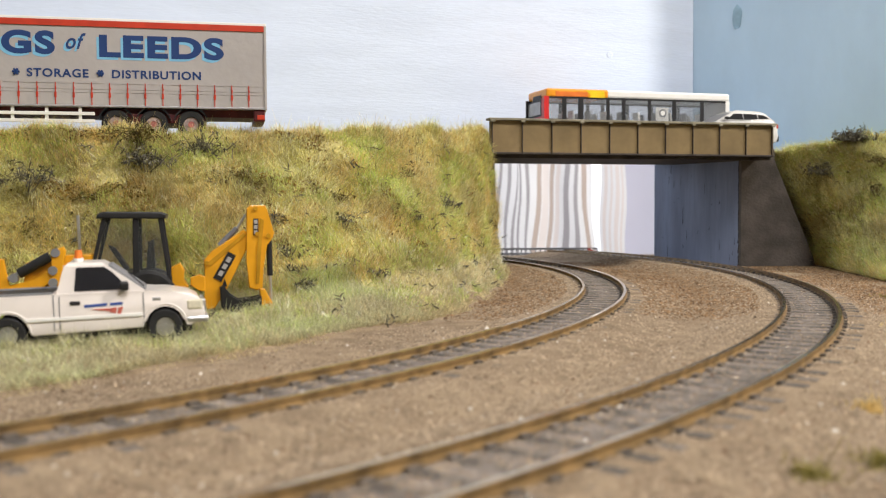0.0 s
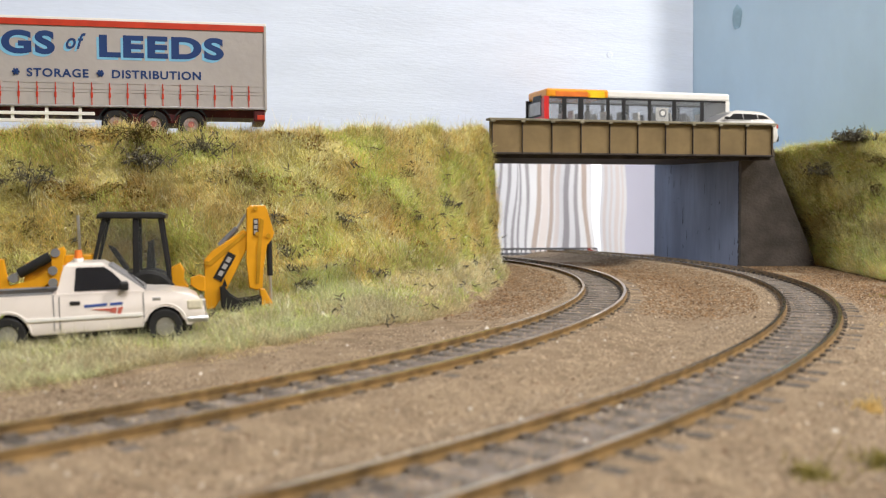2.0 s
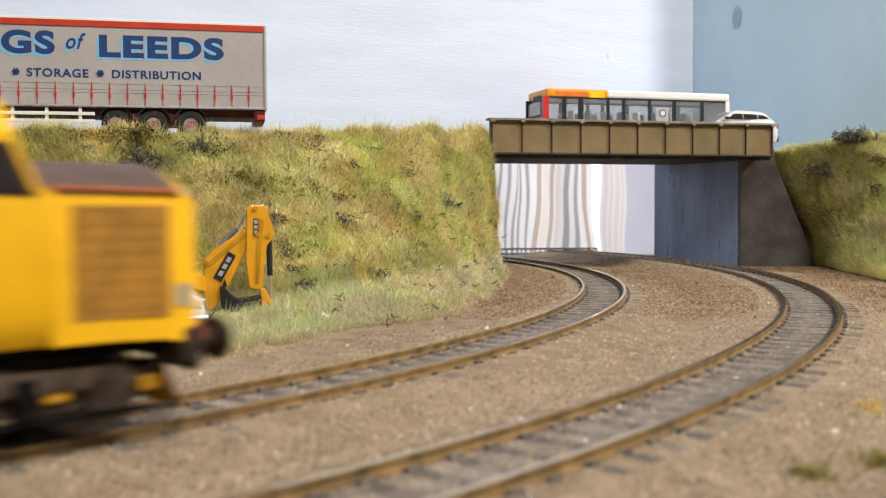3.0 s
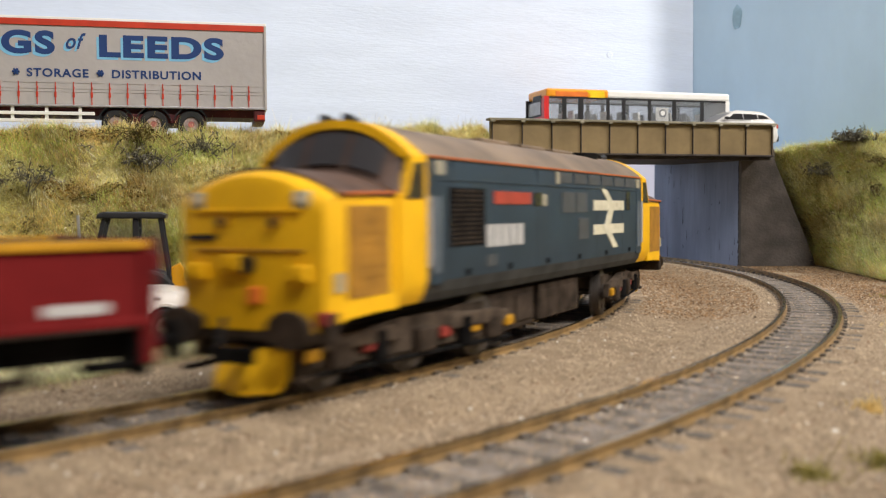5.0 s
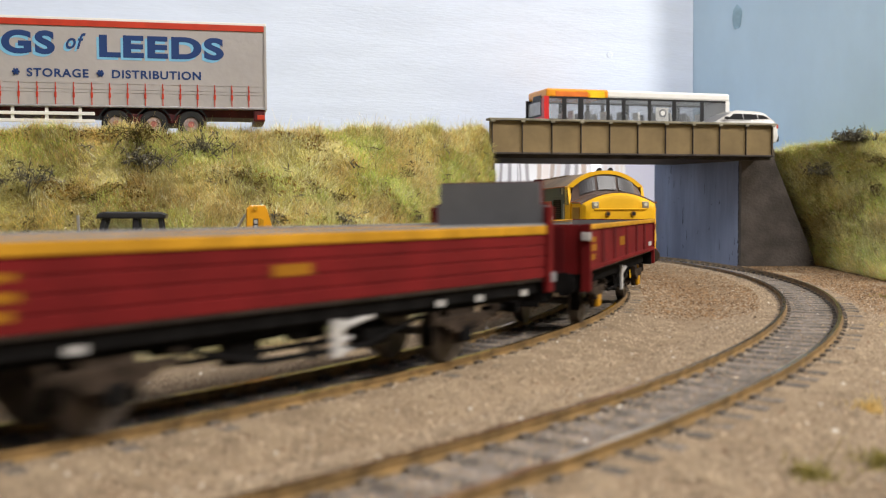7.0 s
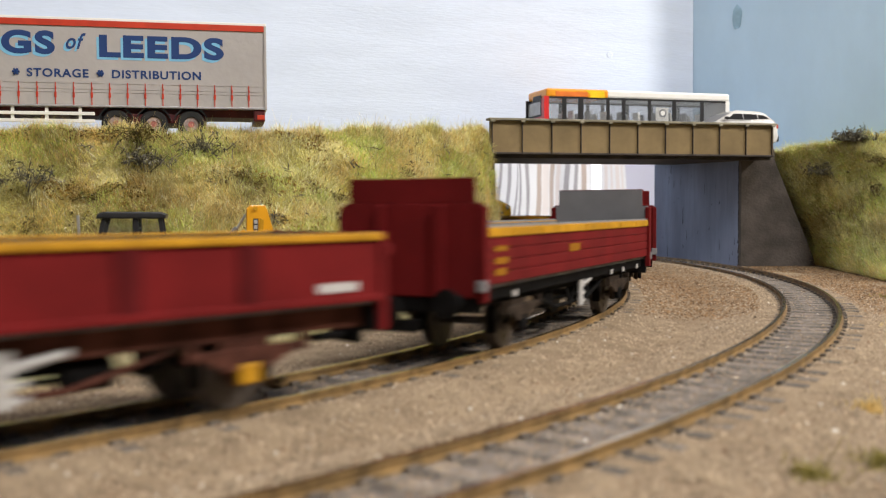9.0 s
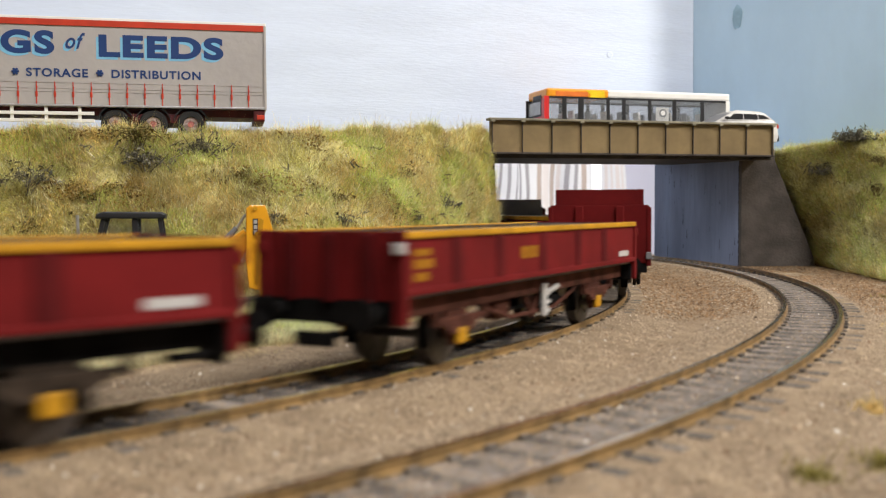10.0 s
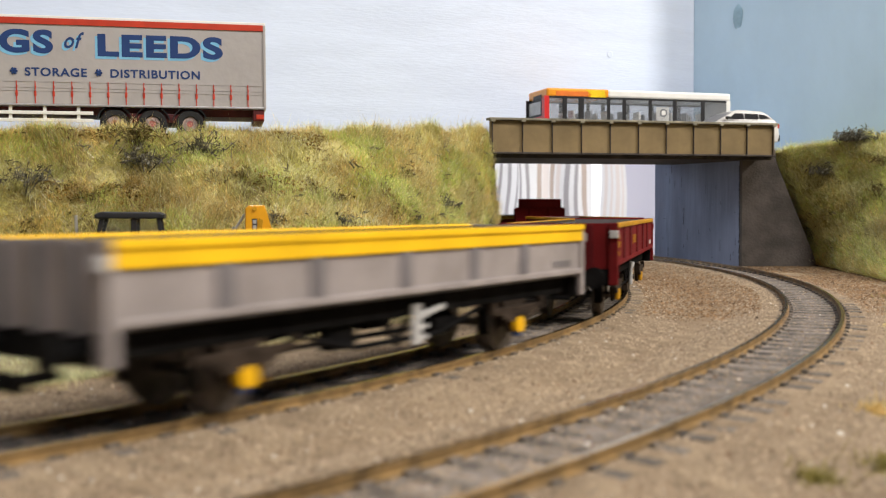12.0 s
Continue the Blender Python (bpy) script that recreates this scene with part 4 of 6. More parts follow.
def pickup():
    p = root("pickup_truck", "white pickup truck with orange roof beacon, parked on the grass verge", "pickup truck", at(-119.5, 268, -6, 0, -1.5, 16.7))
    p.scale = (0.95, 1, 1)
    low = [(-15.5, 6.2), (-15.2, 16.1), (12.6, 16.1), (39, 15.9), (46, 15.4), (51.5, 14.4), (54.4, 12.8), (55.6, 10.4), (55.9, 7.4), (51.5, 5.2)] + arch(44, 5.4, 6.3, 0, 180) + [(6.6, 4.8)] + arch(0, 5.4, 6.5, 0, 180)
    part("body", prism(B(), low, 0.4, 25.6, "y", 0.55), CREAM, p, "dusty white body", True)
    bm = B()
    loft(bm, [[(13.4, 0.9, 15.4), (39.4, 0.9, 15.4), (39.4, 25.1, 15.4), (13.4, 25.1, 15.4)], [(13.9, 1.1, 17), (37.3, 1.1, 16.9), (37.3, 24.9, 16.9), (13.9, 24.9, 17)],
              [(15.9, 2.6, 23.7), (28.0, 2.6, 23.5), (28.0, 23.4, 23.5), (15.9, 23.4, 23.7)], [(17.0, 3.6, 24.5), (26.6, 3.6, 24.3), (26.6, 22.4, 24.3), (17.0, 22.4, 24.5)]])
    part("cab", bm, CREAM, p, "white cab", True)
    # side glass lies on the leaning cab side
    def on_side(x, z, off):
        k = (z - 17) / (23.7 - 17)
        return (x, 1.1 + 1.5 * k - off, z)
    bm = B()
    loft(bm, [[on_side(x, z, o) for x, z in ((18.6, 16.7), (34.2, 16.5), (29.6, 21.4), (27.2, 23.1), (19.3, 23.2))] for o in (0.0, 0.18)])
    part("side_window", bm, DARKGLASS, p, "dark side window")
    bm = B()
    loft(bm, [[(38.6 + o, 2.4, 16.2), (38.6 + o, 23.6, 16.2), (28.8 + o, 22.6, 23.4), (28.8 + o, 3.4, 23.4)] for o in (-0.6, 0.35)])
    part("windscreen", bm, GREY, p, "grey windscreen")
    part("bed_rail", box(B(), -15, 12.4, 0.6, 2.2, 16.0, 16.7, 0.25), GREY, p, "dark load bed rail")
    part("bed_rail", box(B(), -15, 12.4, 23.8, 25.4, 16.0, 16.7, 0.25), GREY, p)
    part("bed_liner", box(B(), -14.4, 12.2, 2.2, 23.8, 16.05, 16.3), BLACK, p)
    part("rubbing_strip", box(B(), 4.8, 37.6, 0.0, 0.6, 8.7, 9.7, 0.15), WHITE, p)
    for x in (14.4, 38.0):
        part("door_gap", box(B(), x - 0.12, x + 0.12, 0.28, 0.5, 6.0, 15.4), GREY, p)
    part("door_handle", box(B(), 17.2, 20.2, 0.1, 0.6, 12.8, 13.9, 0.3), BLACK, p)
    part("mirror", box(B(), 31.4, 34.0, -2.0, 1.0, 16.4, 18.9, 0.6), BLACK, p, "black door mirror")
    part("headlamp", box(B(), 50.4, 55.3, 0.15, 2.6, 9.6, 12.8, 0.7), LAMP_CLEAR, p, "clear headlamp")
    part("bumper", box(B(), 50.0, 57.0, 0.1, 25.9, 6.0, 8.0, 0.8), SILVER, p)
    part("badge", box(B(), 40.6, 43.0, 0.2, 0.6, 13.0, 13.9, 0.2), SILVER, p)
    part("decal_bar", prism(prism(B(), [(21.2, 12.0), (27.6, 12.2), (27.7, 12.95), (21.3, 12.75)], 0.24, 0.5, "y"), [(28.4, 12.2), (32.0, 12.3), (32.1, 13.05), (28.5, 12.95)], 0.24, 0.5, "y"), LETTER_BLUE, p, "blue lettering as two bars")
    bm = prism(B(), [(23.0, 11.4), (28.0, 11.5), (29.4, 10.9), (27.6, 10.7)], 0.22, 0.5, "y")
    prism(bm, [(28.6, 11.5), (30.4, 11.6), (30.0, 9.9), (28.2, 10.4)], 0.22, 0.5, "y")
    prism(bm, [(30.8, 11.6), (32.2, 11.6), (31.2, 9.4), (30.4, 9.7)], 0.22, 0.5, "y")
    part("decal_swoosh", bm, DECAL_PINK, p, "faded red swoosh under the lettering")
    for x in (0, 44):
        rings = []
        for q, z in arch(x, 5.4, 6.4, 178, 2, 14):
            dx, dz = (q - x) / 6.4, (z - 5.4) / 6.4
            rings.append([(x + dx * r, y, 5.4 + dz * r) for r, y in ((6.25, 0.5), (6.3, 0.26), (6.5, 0.24), (6.8, 0.45))])
        part("arch_flare", loft(B(), rings), CREAM, p, "white wheel arch flare", True)
    part("bed_seam", box(B(), 12.7, 12.95, 0.26, 0.5, 6.0, 16.0), GREY, p)
    part("rubbing_strip", box(B(), -15, -7.2, 0.0, 0.6, 8.7, 9.7, 0.15), WHITE, p)
    part("grille", box(B(), 55.2, 56.3, 4, 22, 8.6, 12.2, 0.3), SILVER, p)
    part("wiper", rod(B(), (38.2, 6, 17.0), (33.8, 13, 20.6), 0.2, 6), BLACK, p)
    for x in (0, 44):
        road_wheel(p, x, 0.6, 5.2, 5.2, 4.2, SILVER)
        road_wheel(p, x, 21.5, 5.2, 5.2, 4.2, SILVER)
    part("beacon_base", rod(B(), (19.4, 13, 24.0), (19.4, 13, 25.4), 1.5, 14), WHITE, p)
    part("beacon", rod(B(), (19.4, 13, 25.4), (19.4, 13, 27.8), 1.3, 14, 1.0), ORANGE, p, "orange-red warning beacon")
    part("chassis", box(B(), -12, 52, 4, 22, 3.2, 6.5, 0.3), BLACK, p)


pickup()
# grass standing against the wheels
wx, wy = rng.uniform(-16, 62, 2600), rng.normal(-3.4, 1.5, 2600)
ca, sa = math.cos(radians(16.7)), math.sin(radians(16.7))
blades("grass_tuft", np.stack([-119.5 + ca * wx * 0.95 - sa * wy, 268 + sa * wx * 0.95 + ca * wy, np.full(2600, -4.6)], 1), 5.2, 0.17, 0.8, GRASS_MINT, "pale grass standing against the pickup's wheels", rng)

# ---- the backhoe loader ----
DIGGER = material("digger_yellow", (0.72, 0.33, 0.012), 0.38, vary=0.07, size=12, coat=0.2)


def digger():
    d = root("backhoe_loader", "yellow backhoe loader with black cab, parked below the embankment", "digger", at(-109.5, 343, -6, 0, 0, 14))

    def J(px, py, y=-9.6):
        """Side-view coordinates, taken on the plane y of the machine that faces the viewer."""
        y = -abs(y)
        u = (px - 784) / 1736
        x = (u * (343 + 0.9703 * y) + 109.5 + 0.2419 * y) / (0.9703 - 0.2419 * u)
        return (x, 39.4 - (py - 372) * (343 + 0.2419 * x + 0.9703 * y) / 1736 * 1.02)

    def plate(name, pts, y0, y1, mat, label="", bevel=0.3):
        return part(name, prism(B(), [J(*q, y0) for q in pts], y0, y1, "y", bevel), mat, d, label)

    def bar(name, a, b, r, mat, y=0, label=""):
        (ax, az), (bx, bz) = J(*a, y), J(*b, y)
        return part(name, rod(B(), (ax, y, az), (bx, y, bz), r, 12), mat, d, label, True)
    plate("cab_roof", [(170, 384), (172, 376), (185, 372), (285, 373), (295, 377), (294, 385)], -10.5, 10.5, BLACK, "black cab roof", 0.5)
    for y in (-9.6, 8.8):
        plate("cab_pillar", [(160, 470), (166, 470), (189, 384), (180, 384)], y, y + 0.9, BLACK)
        plate("cab_pillar", [(234, 490), (246, 490), (246, 384), (235, 384)], y, y + 1.0, BLACK)
        plate("cab_pillar", [(297, 500), (304, 500), (288, 384), (280, 384)], y, y + 0.9, BLACK)
        plate("cab_window", [(166, 470), (234, 478), (235, 386), (188, 386)], y + 0.35, y + 0.5, CLEARGLASS, "clear cab glazing", 0)
        plate("cab_window", [(246, 480), (297, 490), (281, 386), (246, 386)], y + 0.35, y + 0.5, CLEARGLASS, "clear cab glazing", 0)
        plate("cab_lower", [(215, 492), (232, 482), (262, 478), (303, 484), (305, 510), (290, 508), (262, 500), (235, 500)], y, y + 0.9, BLACK, "black rear wing")
    plate("seat", [(258, 470), (262, 425), (272, 420), (274, 470)], -3, 3, BLACK, "black seat")
    plate("steering_column", [(190, 430), (205, 435), (228, 470), (220, 474), (200, 445)], -1, 1, BLACK)
    plate("cab_floor", [(162, 470), (300, 484), (300, 520), (162, 520)], -9, 9, BLACK)
    plate("engine_hood", [(40, 500), (44, 460), (110, 448), (162, 446), (164, 520), (40, 520)], -6.5, 6.5, DIGGER, "yellow engine hood", 0.6)
    plate("frame", [(40, 515), (345, 515), (345, 535), (40, 535)], -6, 6, DIGGER)
    bar("exhaust", (138, 458), (135, 378), 0.55, SILVER, 3, "slim grey exhaust pipe")
    plate("loader_tower", [(88, 500), (90, 440), (112, 432), (116, 440), (104, 500)], -9, -6.8, DIGGER, "yellow loader tower", 0.4)
    plate("loader_arm", [(-40, 510), (60, 492), (96, 466), (108, 470), (104, 486), (60, 512), (-40, 530)], -8.6, -7.2, DIGGER, "yellow loader arm", 0.4)
    plate("loader_link", [(-16, 450), (6, 454), (12, 500), (22, 505), (20, 515), (0, 515), (-14, 480)], -8.8, -7.0, DIGGER, "", 0.4)
    bar("loader_ram", (32, 479), (88, 449), 1.7, BLACK, -8, "black hydraulic ram")
    bar("ram_rod", (12, 488), (34, 478), 0.8, SILVER, -8)
    for q in ((97, 443), (92, 474), (92, 495), (22, 487)):
        (x, z) = J(*q)
        part("pivot_pin", rod(B(), (x, -9.6, z), (x, -6.4, z), 1.5, 12), GREY, d)
    plate("front_bucket", [(-60, 470), (-30, 480), (-40, 545), (-80, 545)], -11, 11, DIGGER, "yellow loader bucket", 0.5)
    for x, r, w in ((6.5, 9.6, 5), (-30, 7.0, 4.5)):
        road_wheel(d, x, -11, r, r, w, DIGGER)
        road_wheel(d, x, 11 - w, r, r, w, DIGGER)
    plate("kingpost", [(302, 470), (318, 462), (326, 475), (322, 492), (332, 502), (330, 512), (302, 506)], -4, 4, DIGGER, "", 0.4)
    plate("boom_bracket", [(336, 488), (352, 482), (362, 486), (362, 512), (350, 510), (336, 500)], -2.5, 2.5, DIGGER, "", 0.3)
    plate("boom", [(360, 458), (374, 442), (432, 404), (440, 412), (436, 440), (398, 512), (378, 542), (366, 545), (359, 532), (364, 500)], -2.2, 2.2, DIGGER, "yellow backhoe boom", 0.5)
    plate("dipper_arm", [(437, 368), (444, 362), (470, 362), (474, 372), (486, 412), (480, 424), (471, 430), (466, 470), (464, 506), (454, 510), (440, 506), (436, 460)], -3.4, -0.4, DIGGER, "yellow dipper arm", 0.4)
    # duller strips paint the dipper's dark slot and the boom's depth shading
    plate("dipper_rib", [(461, 384), (468, 388), (462, 440), (458, 498), (452, 498), (455, 440)], -3.75, -3.3, YELLOW_DULL, "", 0.1)
    plate("boom_rib", [(366, 462), (432, 410), (436, 414), (372, 468)], -2.5, -2.1, YELLOW_DULL, "", 0.1)
    plate("bucket_link", [(458, 506), (468, 508), (486, 540), (484, 552), (466, 552), (460, 530)], -3.6, 0.4, DIGGER, "", 0.4)
    bar("dipper_ram", (476, 420), (477, 484), 1.05, BLACK, -1.5, "black hydraulic ram")
    bar("ram_rod", (477, 484), (479, 540), 0.55, SILVER, -1.5)
    bar("boom_ram", (388, 432), (420, 402), 1.0, GREY, 0.6)
    bar("ram_rod", (420, 402), (436, 378), 0.5, SILVER, 0.6)
    for q in ((453, 368), (475, 415), (474, 535), (365, 462), (455, 412)):
        (x, z) = J(*q, 3.4)
        part("pivot_pin", rod(B(), (x, -4.0, z), (x, 1, z), 0.8, 10), YELLOW_DULL, d)
    plate("back_bucket", [(388, 505), (396, 500), (404, 520), (420, 530), (448, 527), (462, 520), (462, 545), (446, 552), (424, 558), (402, 554), (390, 538)], -5.5, 5.5, BLACK, "black digging bucket", 0.5)
    for y in (-5, -2.5, 0, 2.5, 5):
        x, z = J(397, 498, 5.5)
        part("bucket_tooth", prism(B(), [(x - 0.8, z - 1), (x + 0.8, z - 1), (x, z + 1.6)], y - 0.5, y + 0.5, "y"), BLACK, d)
    a, b = J(386, 487, 2.2), J(408, 450, 2.2)
    u = (Vector((b[0], 0, b[1])) - Vector((a[0], 0, a[1])))
    ln = u.length
    m = Matrix.Translation((a[0], -2.32, a[1])) @ Matrix.Rotation(-math.atan2(u.z, u.x), 4, "Y")
    part("decal_plate", box(B(), -1, ln + 1, -0.1, 0.2, -1.6, 1.6, 0, m), BLACK, d, "black maker's plate with pale bars")
    for k in range(3):
        part("decal_bar", box(B(), ln * (0.08 + 0.32 * k), ln * (0.3 + 0.32 * k), -0.22, 0.0, -0.75, 0.75, 0, m), CURTAIN_GREY, d)
    x, z = J(453, 400, 3.4)
    part("decal_plate", box(B(), x - 0.9, x + 0.9, -3.55, -3.3, z - 3, z + 3), BLACK, d)
    for k in range(3):
        part("decal_bar", box(B(), x - 0.6, x + 0.6, -3.65, -3.5, z - 2.6 + 1.9 * k, z - 1.2 + 1.9 * k), CURTAIN_GREY, d)


digger()

# ---- the bus and the car on the bridge ----
BUS_ORANGE = material("bus_orange", (0.85, 0.33, 0.015), 0.35, vary=0.05, coat=0.3)
BUS_YELLOW = material("bus_yellow", (0.86, 0.60, 0.02), 0.35, vary=0.05, coat=0.3)
PALE_SCREEN = material("pale_windscreen", (0.52, 0.53, 0.54), 0.2, vary=0.12, size=12)
BUS_RED = material("bus_red", (0.62, 0.03, 0.03), 0.35, vary=0.05, coat=0.3)


def bus():
    b = root("bus", "white single-deck bus with red and orange end, standing on the bridge", "bus", at(65.8, 621, 71, 0, 0, 16.5))

    def lx(px):
        k = (px - 784) / 1736
        return (621 * k - 65.8) / (0.9588 - 0.284 * k)
    part("lower_body", box(B(), 14, 131.6, 0, 32, 4, 19, 0.5), WHITE, b, "white lower body")
    part("front_lower", box(B(), 0, 14.2, 0.0, 32, 4, 19.3, 0.9), BUS_RED, b, "red front body")
    part("roof", box(B(), 42, 131.6, 0, 32, 33.7, 38.8, 1.2), WHITE, b, "white roof")
    part("front_roof", box(B(), 0, 43, 0.02, 31.98, 33.4, 39.0, 1.3), BUS_ORANGE, b, "orange roof end")
    part("yellow_panel", prism(B(), [(lx(1042), 33.6), (lx(1071), 33.6), (lx(1069), 38.2), (lx(1036), 38.2), (lx(1046), 35.4)], -0.12, 0.5, "y", 0.1), BUS_YELLOW, b, "yellow roof panel")
    part("roof_band", box(B(), 6, lx(1040), -0.1, 0.4, 34.0, 37.0, 0.1), ORANGE, b)
    panes = [(972, 996), (1003, 1024), (1033, 1074), (1079, 1101), (1107, 1147), (1152, 1190), (1196, 1239), (1245, 1283)]
    edges = [lx(962)] + [v for p in panes for v in (lx(p[0]), lx(p[1]))] + [lx(1290)]
    for y in (0.1, 31.1):
        for i in range(0, len(edges), 2):
            part("pillar", box(B(), edges[i] + (0.6 if i == 0 else 0), edges[i + 1], y, y + 0.8, 18.9, 33.9), BUS_RED if i == 0 and y < 1 else (WHITE if i == len(edges) - 2 else BLACK), b)
        for p0, p1 in panes:
            part("window_pane", box(B(), lx(p0), lx(p1), y + 0.2, y + 0.45, 19, 33.9), BUSGLASS, b, "tinted window pane")
            part("window_top_rail", box(B(), lx(p0), lx(p1), y, y + 0.7, 32.7, 33.8), BLACK, b)
    part("end_window_frame", box(B(), -0.1, 0.6, 8.6, 31.6, 22.0, 32.6, 0.3), BLACK, b)
    part("end_window", box(B(), -0.3, 0.1, 10.4, 30.6, 23.2, 31.4, 0.3), PALE_SCREEN, b, "pale grey end window")
    bm = box(B(), 0.2, 1.2, 0.3, 31.7, 18.6, 23.5)
    box(bm, 0.0, 1.2, 0.15, 9.4, 18.6, 33.6, 0.4)
    rod(bm, (0.0, 4.5, 20.6), (-0.3, 4.5, 20.6), 0.5, 8)
    part("end_frame", bm, BUS_RED, b)
    part("destination_board", box(B(), -0.15, 0.4, 9, 23, 32.6, 35.6, 0.2), BLACK, b)
    part("far_lining", box(B(), 14, 130, 30.2, 30.4, 18.5, 23), WHITE, b)
    part("rear_wall", box(B(), 130.4, 131.6, 0.3, 31.8, 18.8, 33.8), WHITE, b)
    part("floor", box(B(), 1, 130, 1, 31, 14, 15), GREY, b)
    for i in range(9):
        x = 20 + i * 11.6
        for y in (4, 20):
            part("seat", prism(B(), [(x, 15), (x + 5, 15), (x + 5, 18.0), (x + 1.5, 18.0), (x + 0.6, 25.5), (x - 0.6, 25.5)], y, y + 8, "y", 0.2), GREY if i % 2 else WHITE, b)
    x = lx(1172)
    part("notice", box(B(), x - 4.6, x + 4.6, 0.6, 0.8, 19.6, 28.6), WHITE, b, "pale notice in the window")
    disc = part("notice_ring", rod(B(), (x + 0.4, 0.45, 24.9), (x + 0.4, 0.62, 24.9), 2.7, 20), GREY, b, "dark ring on the notice")
    part("notice_disc", rod(B(), (x + 0.4, 0.3, 24.9), (x + 0.4, 0.46, 24.9), 1.6, 20), WHITE, disc)
    for y in (-0.1, 31.4):
        part("window_sill", box(B(), lx(972), lx(1284), y, y + 0.6, 18.6, 19.3, 0.1), BLACK, b)
    part("roof_aerial", rod(B(), (lx(1200), 16, 37), (lx(1200), 16, 40.4), 0.35, 6), BLACK, b)
    for x in (24, 104):
        road_wheel(b, x, 0.4, 6.2, 6.2, 4, SILVER)
        road_wheel(b, x, 27.6, 6.2, 6.2, 4, SILVER)


bus()
CAR_ROOF = material("car_grey", (0.46, 0.45, 0.44), 0.3, vary=0.04, coat=0.5)
CAR_SILVER = material("car_silver_white", (0.68, 0.68, 0.67), 0.28, vary=0.04, coat=0.5)


def suv(m, mat, label, name="car"):
    c = root(name, label, "car", m)
    low = [(0, 5), (-0.6, 9), (1, 12.2), (8, 14.6), (20, 16.6), (30, 17.4), (56, 18.0), (59.6, 15.5), (60.3, 8), (59, 4.5)] + arch(48.5, 4.6, 5.8, 0, 180) + arch(11, 4.6, 5.8, 0, 180)
    part("body", prism(B(), low, 0, 25, "y", 0.8), mat, c, "", True)
    bm = B()
    loft(bm, [[(15, 0.9, 15.4), (58.6, 0.9, 17.0), (58.6, 24.1, 17.0), (15, 24.1, 15.4)], [(29, 2.4, 22.6), (52.5, 2.4, 22.0), (52.5, 22.6, 22.0), (29, 22.6, 22.6)], [(33, 3.8, 24.3), (49, 3.8, 23.7), (49, 21.2, 23.7), (33, 21.2, 24.3)]])
    part("cabin", bm, CAR_ROOF, c, "grey roof", True)
    for quad in (((25.5, 18.2), (36.4, 18.4), (36.4, 22.0), (30.6, 22.0)), ((37.2, 18.4), (46.6, 18.6), (46.2, 21.8), (37.2, 22.0)), ((47.4, 18.7), (54.6, 19.2), (51.0, 21.2), (47.0, 21.7))):
        bm = B()
        loft(bm, [[(x, 0.9 + (z - 16.6) * 0.27 - o, z) for x, z in quad] for o in (-0.2, 0.25)])
        part("side_window", bm, DARKGLASS, c, "dark side window")
    part("window_trim", box(B(), 25, 55, 0.75, 1.3, 17.7, 18.2, 0.1), SILVER, c, "bright trim under the windows")
    bm = B()
    loft(bm, [[(17.0 - o, 2.0, 16.6), (17.0 - o, 23.0, 16.6), (28.6 - o, 21.8, 22.5), (28.6 - o, 3.2, 22.5)] for o in (-0.3, 0.35)])
    part("windscreen", bm, GREY, c, "grey windscreen")
    part("mirror", box(B(), 23, 25.4, -1.8, 0.4, 18.0, 19.8, 0.4), BLACK, c)
    part("tail_lamp", box(B(), 58.6, 60.2, -0.1, 3, 13, 15.8, 0.4), RED, c)
    part("rear_bumper", box(B(), 57.4, 61, 0.3, 24.7, 5, 9, 0.7), BLACK, c)
    for x in (11, 48.5):
        road_wheel(c, x, 0.3, 4.8, 4.8, 4, SILVER)
        road_wheel(c, x, 20.7, 4.8, 4.8, 4, SILVER)
    return c


the_car = suv(BR @ at(133, 5.5, 71), CAR_SILVER, "silver-white sport utility car at the end of the bridge")
the_car.scale = (1.05, 1.0, 1.03)


# ---- the train ----
MAROON_DARK = material("wagon_rib_maroon", (0.085, 0.006, 0.007), 0.8, gloss=0.12, vary=0.12, size=14)
GOLD = material("gold_decal", (0.29, 0.125, 0.009), 0.7, gloss=0.1, vary=0.08, size=3)
WAGON_GREY = material("wagon_grey", (0.29, 0.255, 0.245), 0.55, vary=0.10, size=12, grain=0.06)
WAGON_YELLOW = material("wagon_band_yellow", (0.84, 0.50, 0.008), 0.55, gloss=0.25, vary=0.06, size=12, grain=0.04)
WAGON_RIB_GREY = material("wagon_rib_grey", (0.16, 0.145, 0.15), 0.55, vary=0.10, size=12)
INSIDE_GREY = material("wagon_inside", (0.14, 0.135, 0.135), 0.7, vary=0.15, size=10, grain=0.1)
DECAL_WHITE = material("decal_white", (0.45, 0.44, 0.43), 0.5, vary=0.05, size=3)
CANTRAIL = material("cantrail_orange", (0.42, 0.11, 0.025), 0.6, vary=0.1)
PLATE_RED = material("nameplate_red", (0.36, 0.05, 0.03), 0.5, vary=0.1)
VENT_CREAM = material("vent_cream", (0.34, 0.31, 0.23), 0.6, vary=0.15, size=3)
SKIRT = material("grimy_lower_body", (0.035, 0.036, 0.034), 0.75, vary=0.25, size=8, grain=0.15)
NOSE_TOP = material("nose_top_brown", (0.10, 0.060, 0.045), 0.55, vary=0.15, size=8)
RED_DULL = material("dirty_red", (0.26, 0.03, 0.02), 0.7, vary=0.25, size=4)
OCHRE = material("nose_grille_ochre", (0.33, 0.155, 0.016), 0.6, vary=0.12, size=4)
GRILLE = material("grille_grey", (0.06, 0.066, 0.072), 0.5, vary=0.1, size=4)
DOOR_GREY = material("door_panel_grey", (0.085, 0.105, 0.125), 0.55, vary=0.1, size=6)
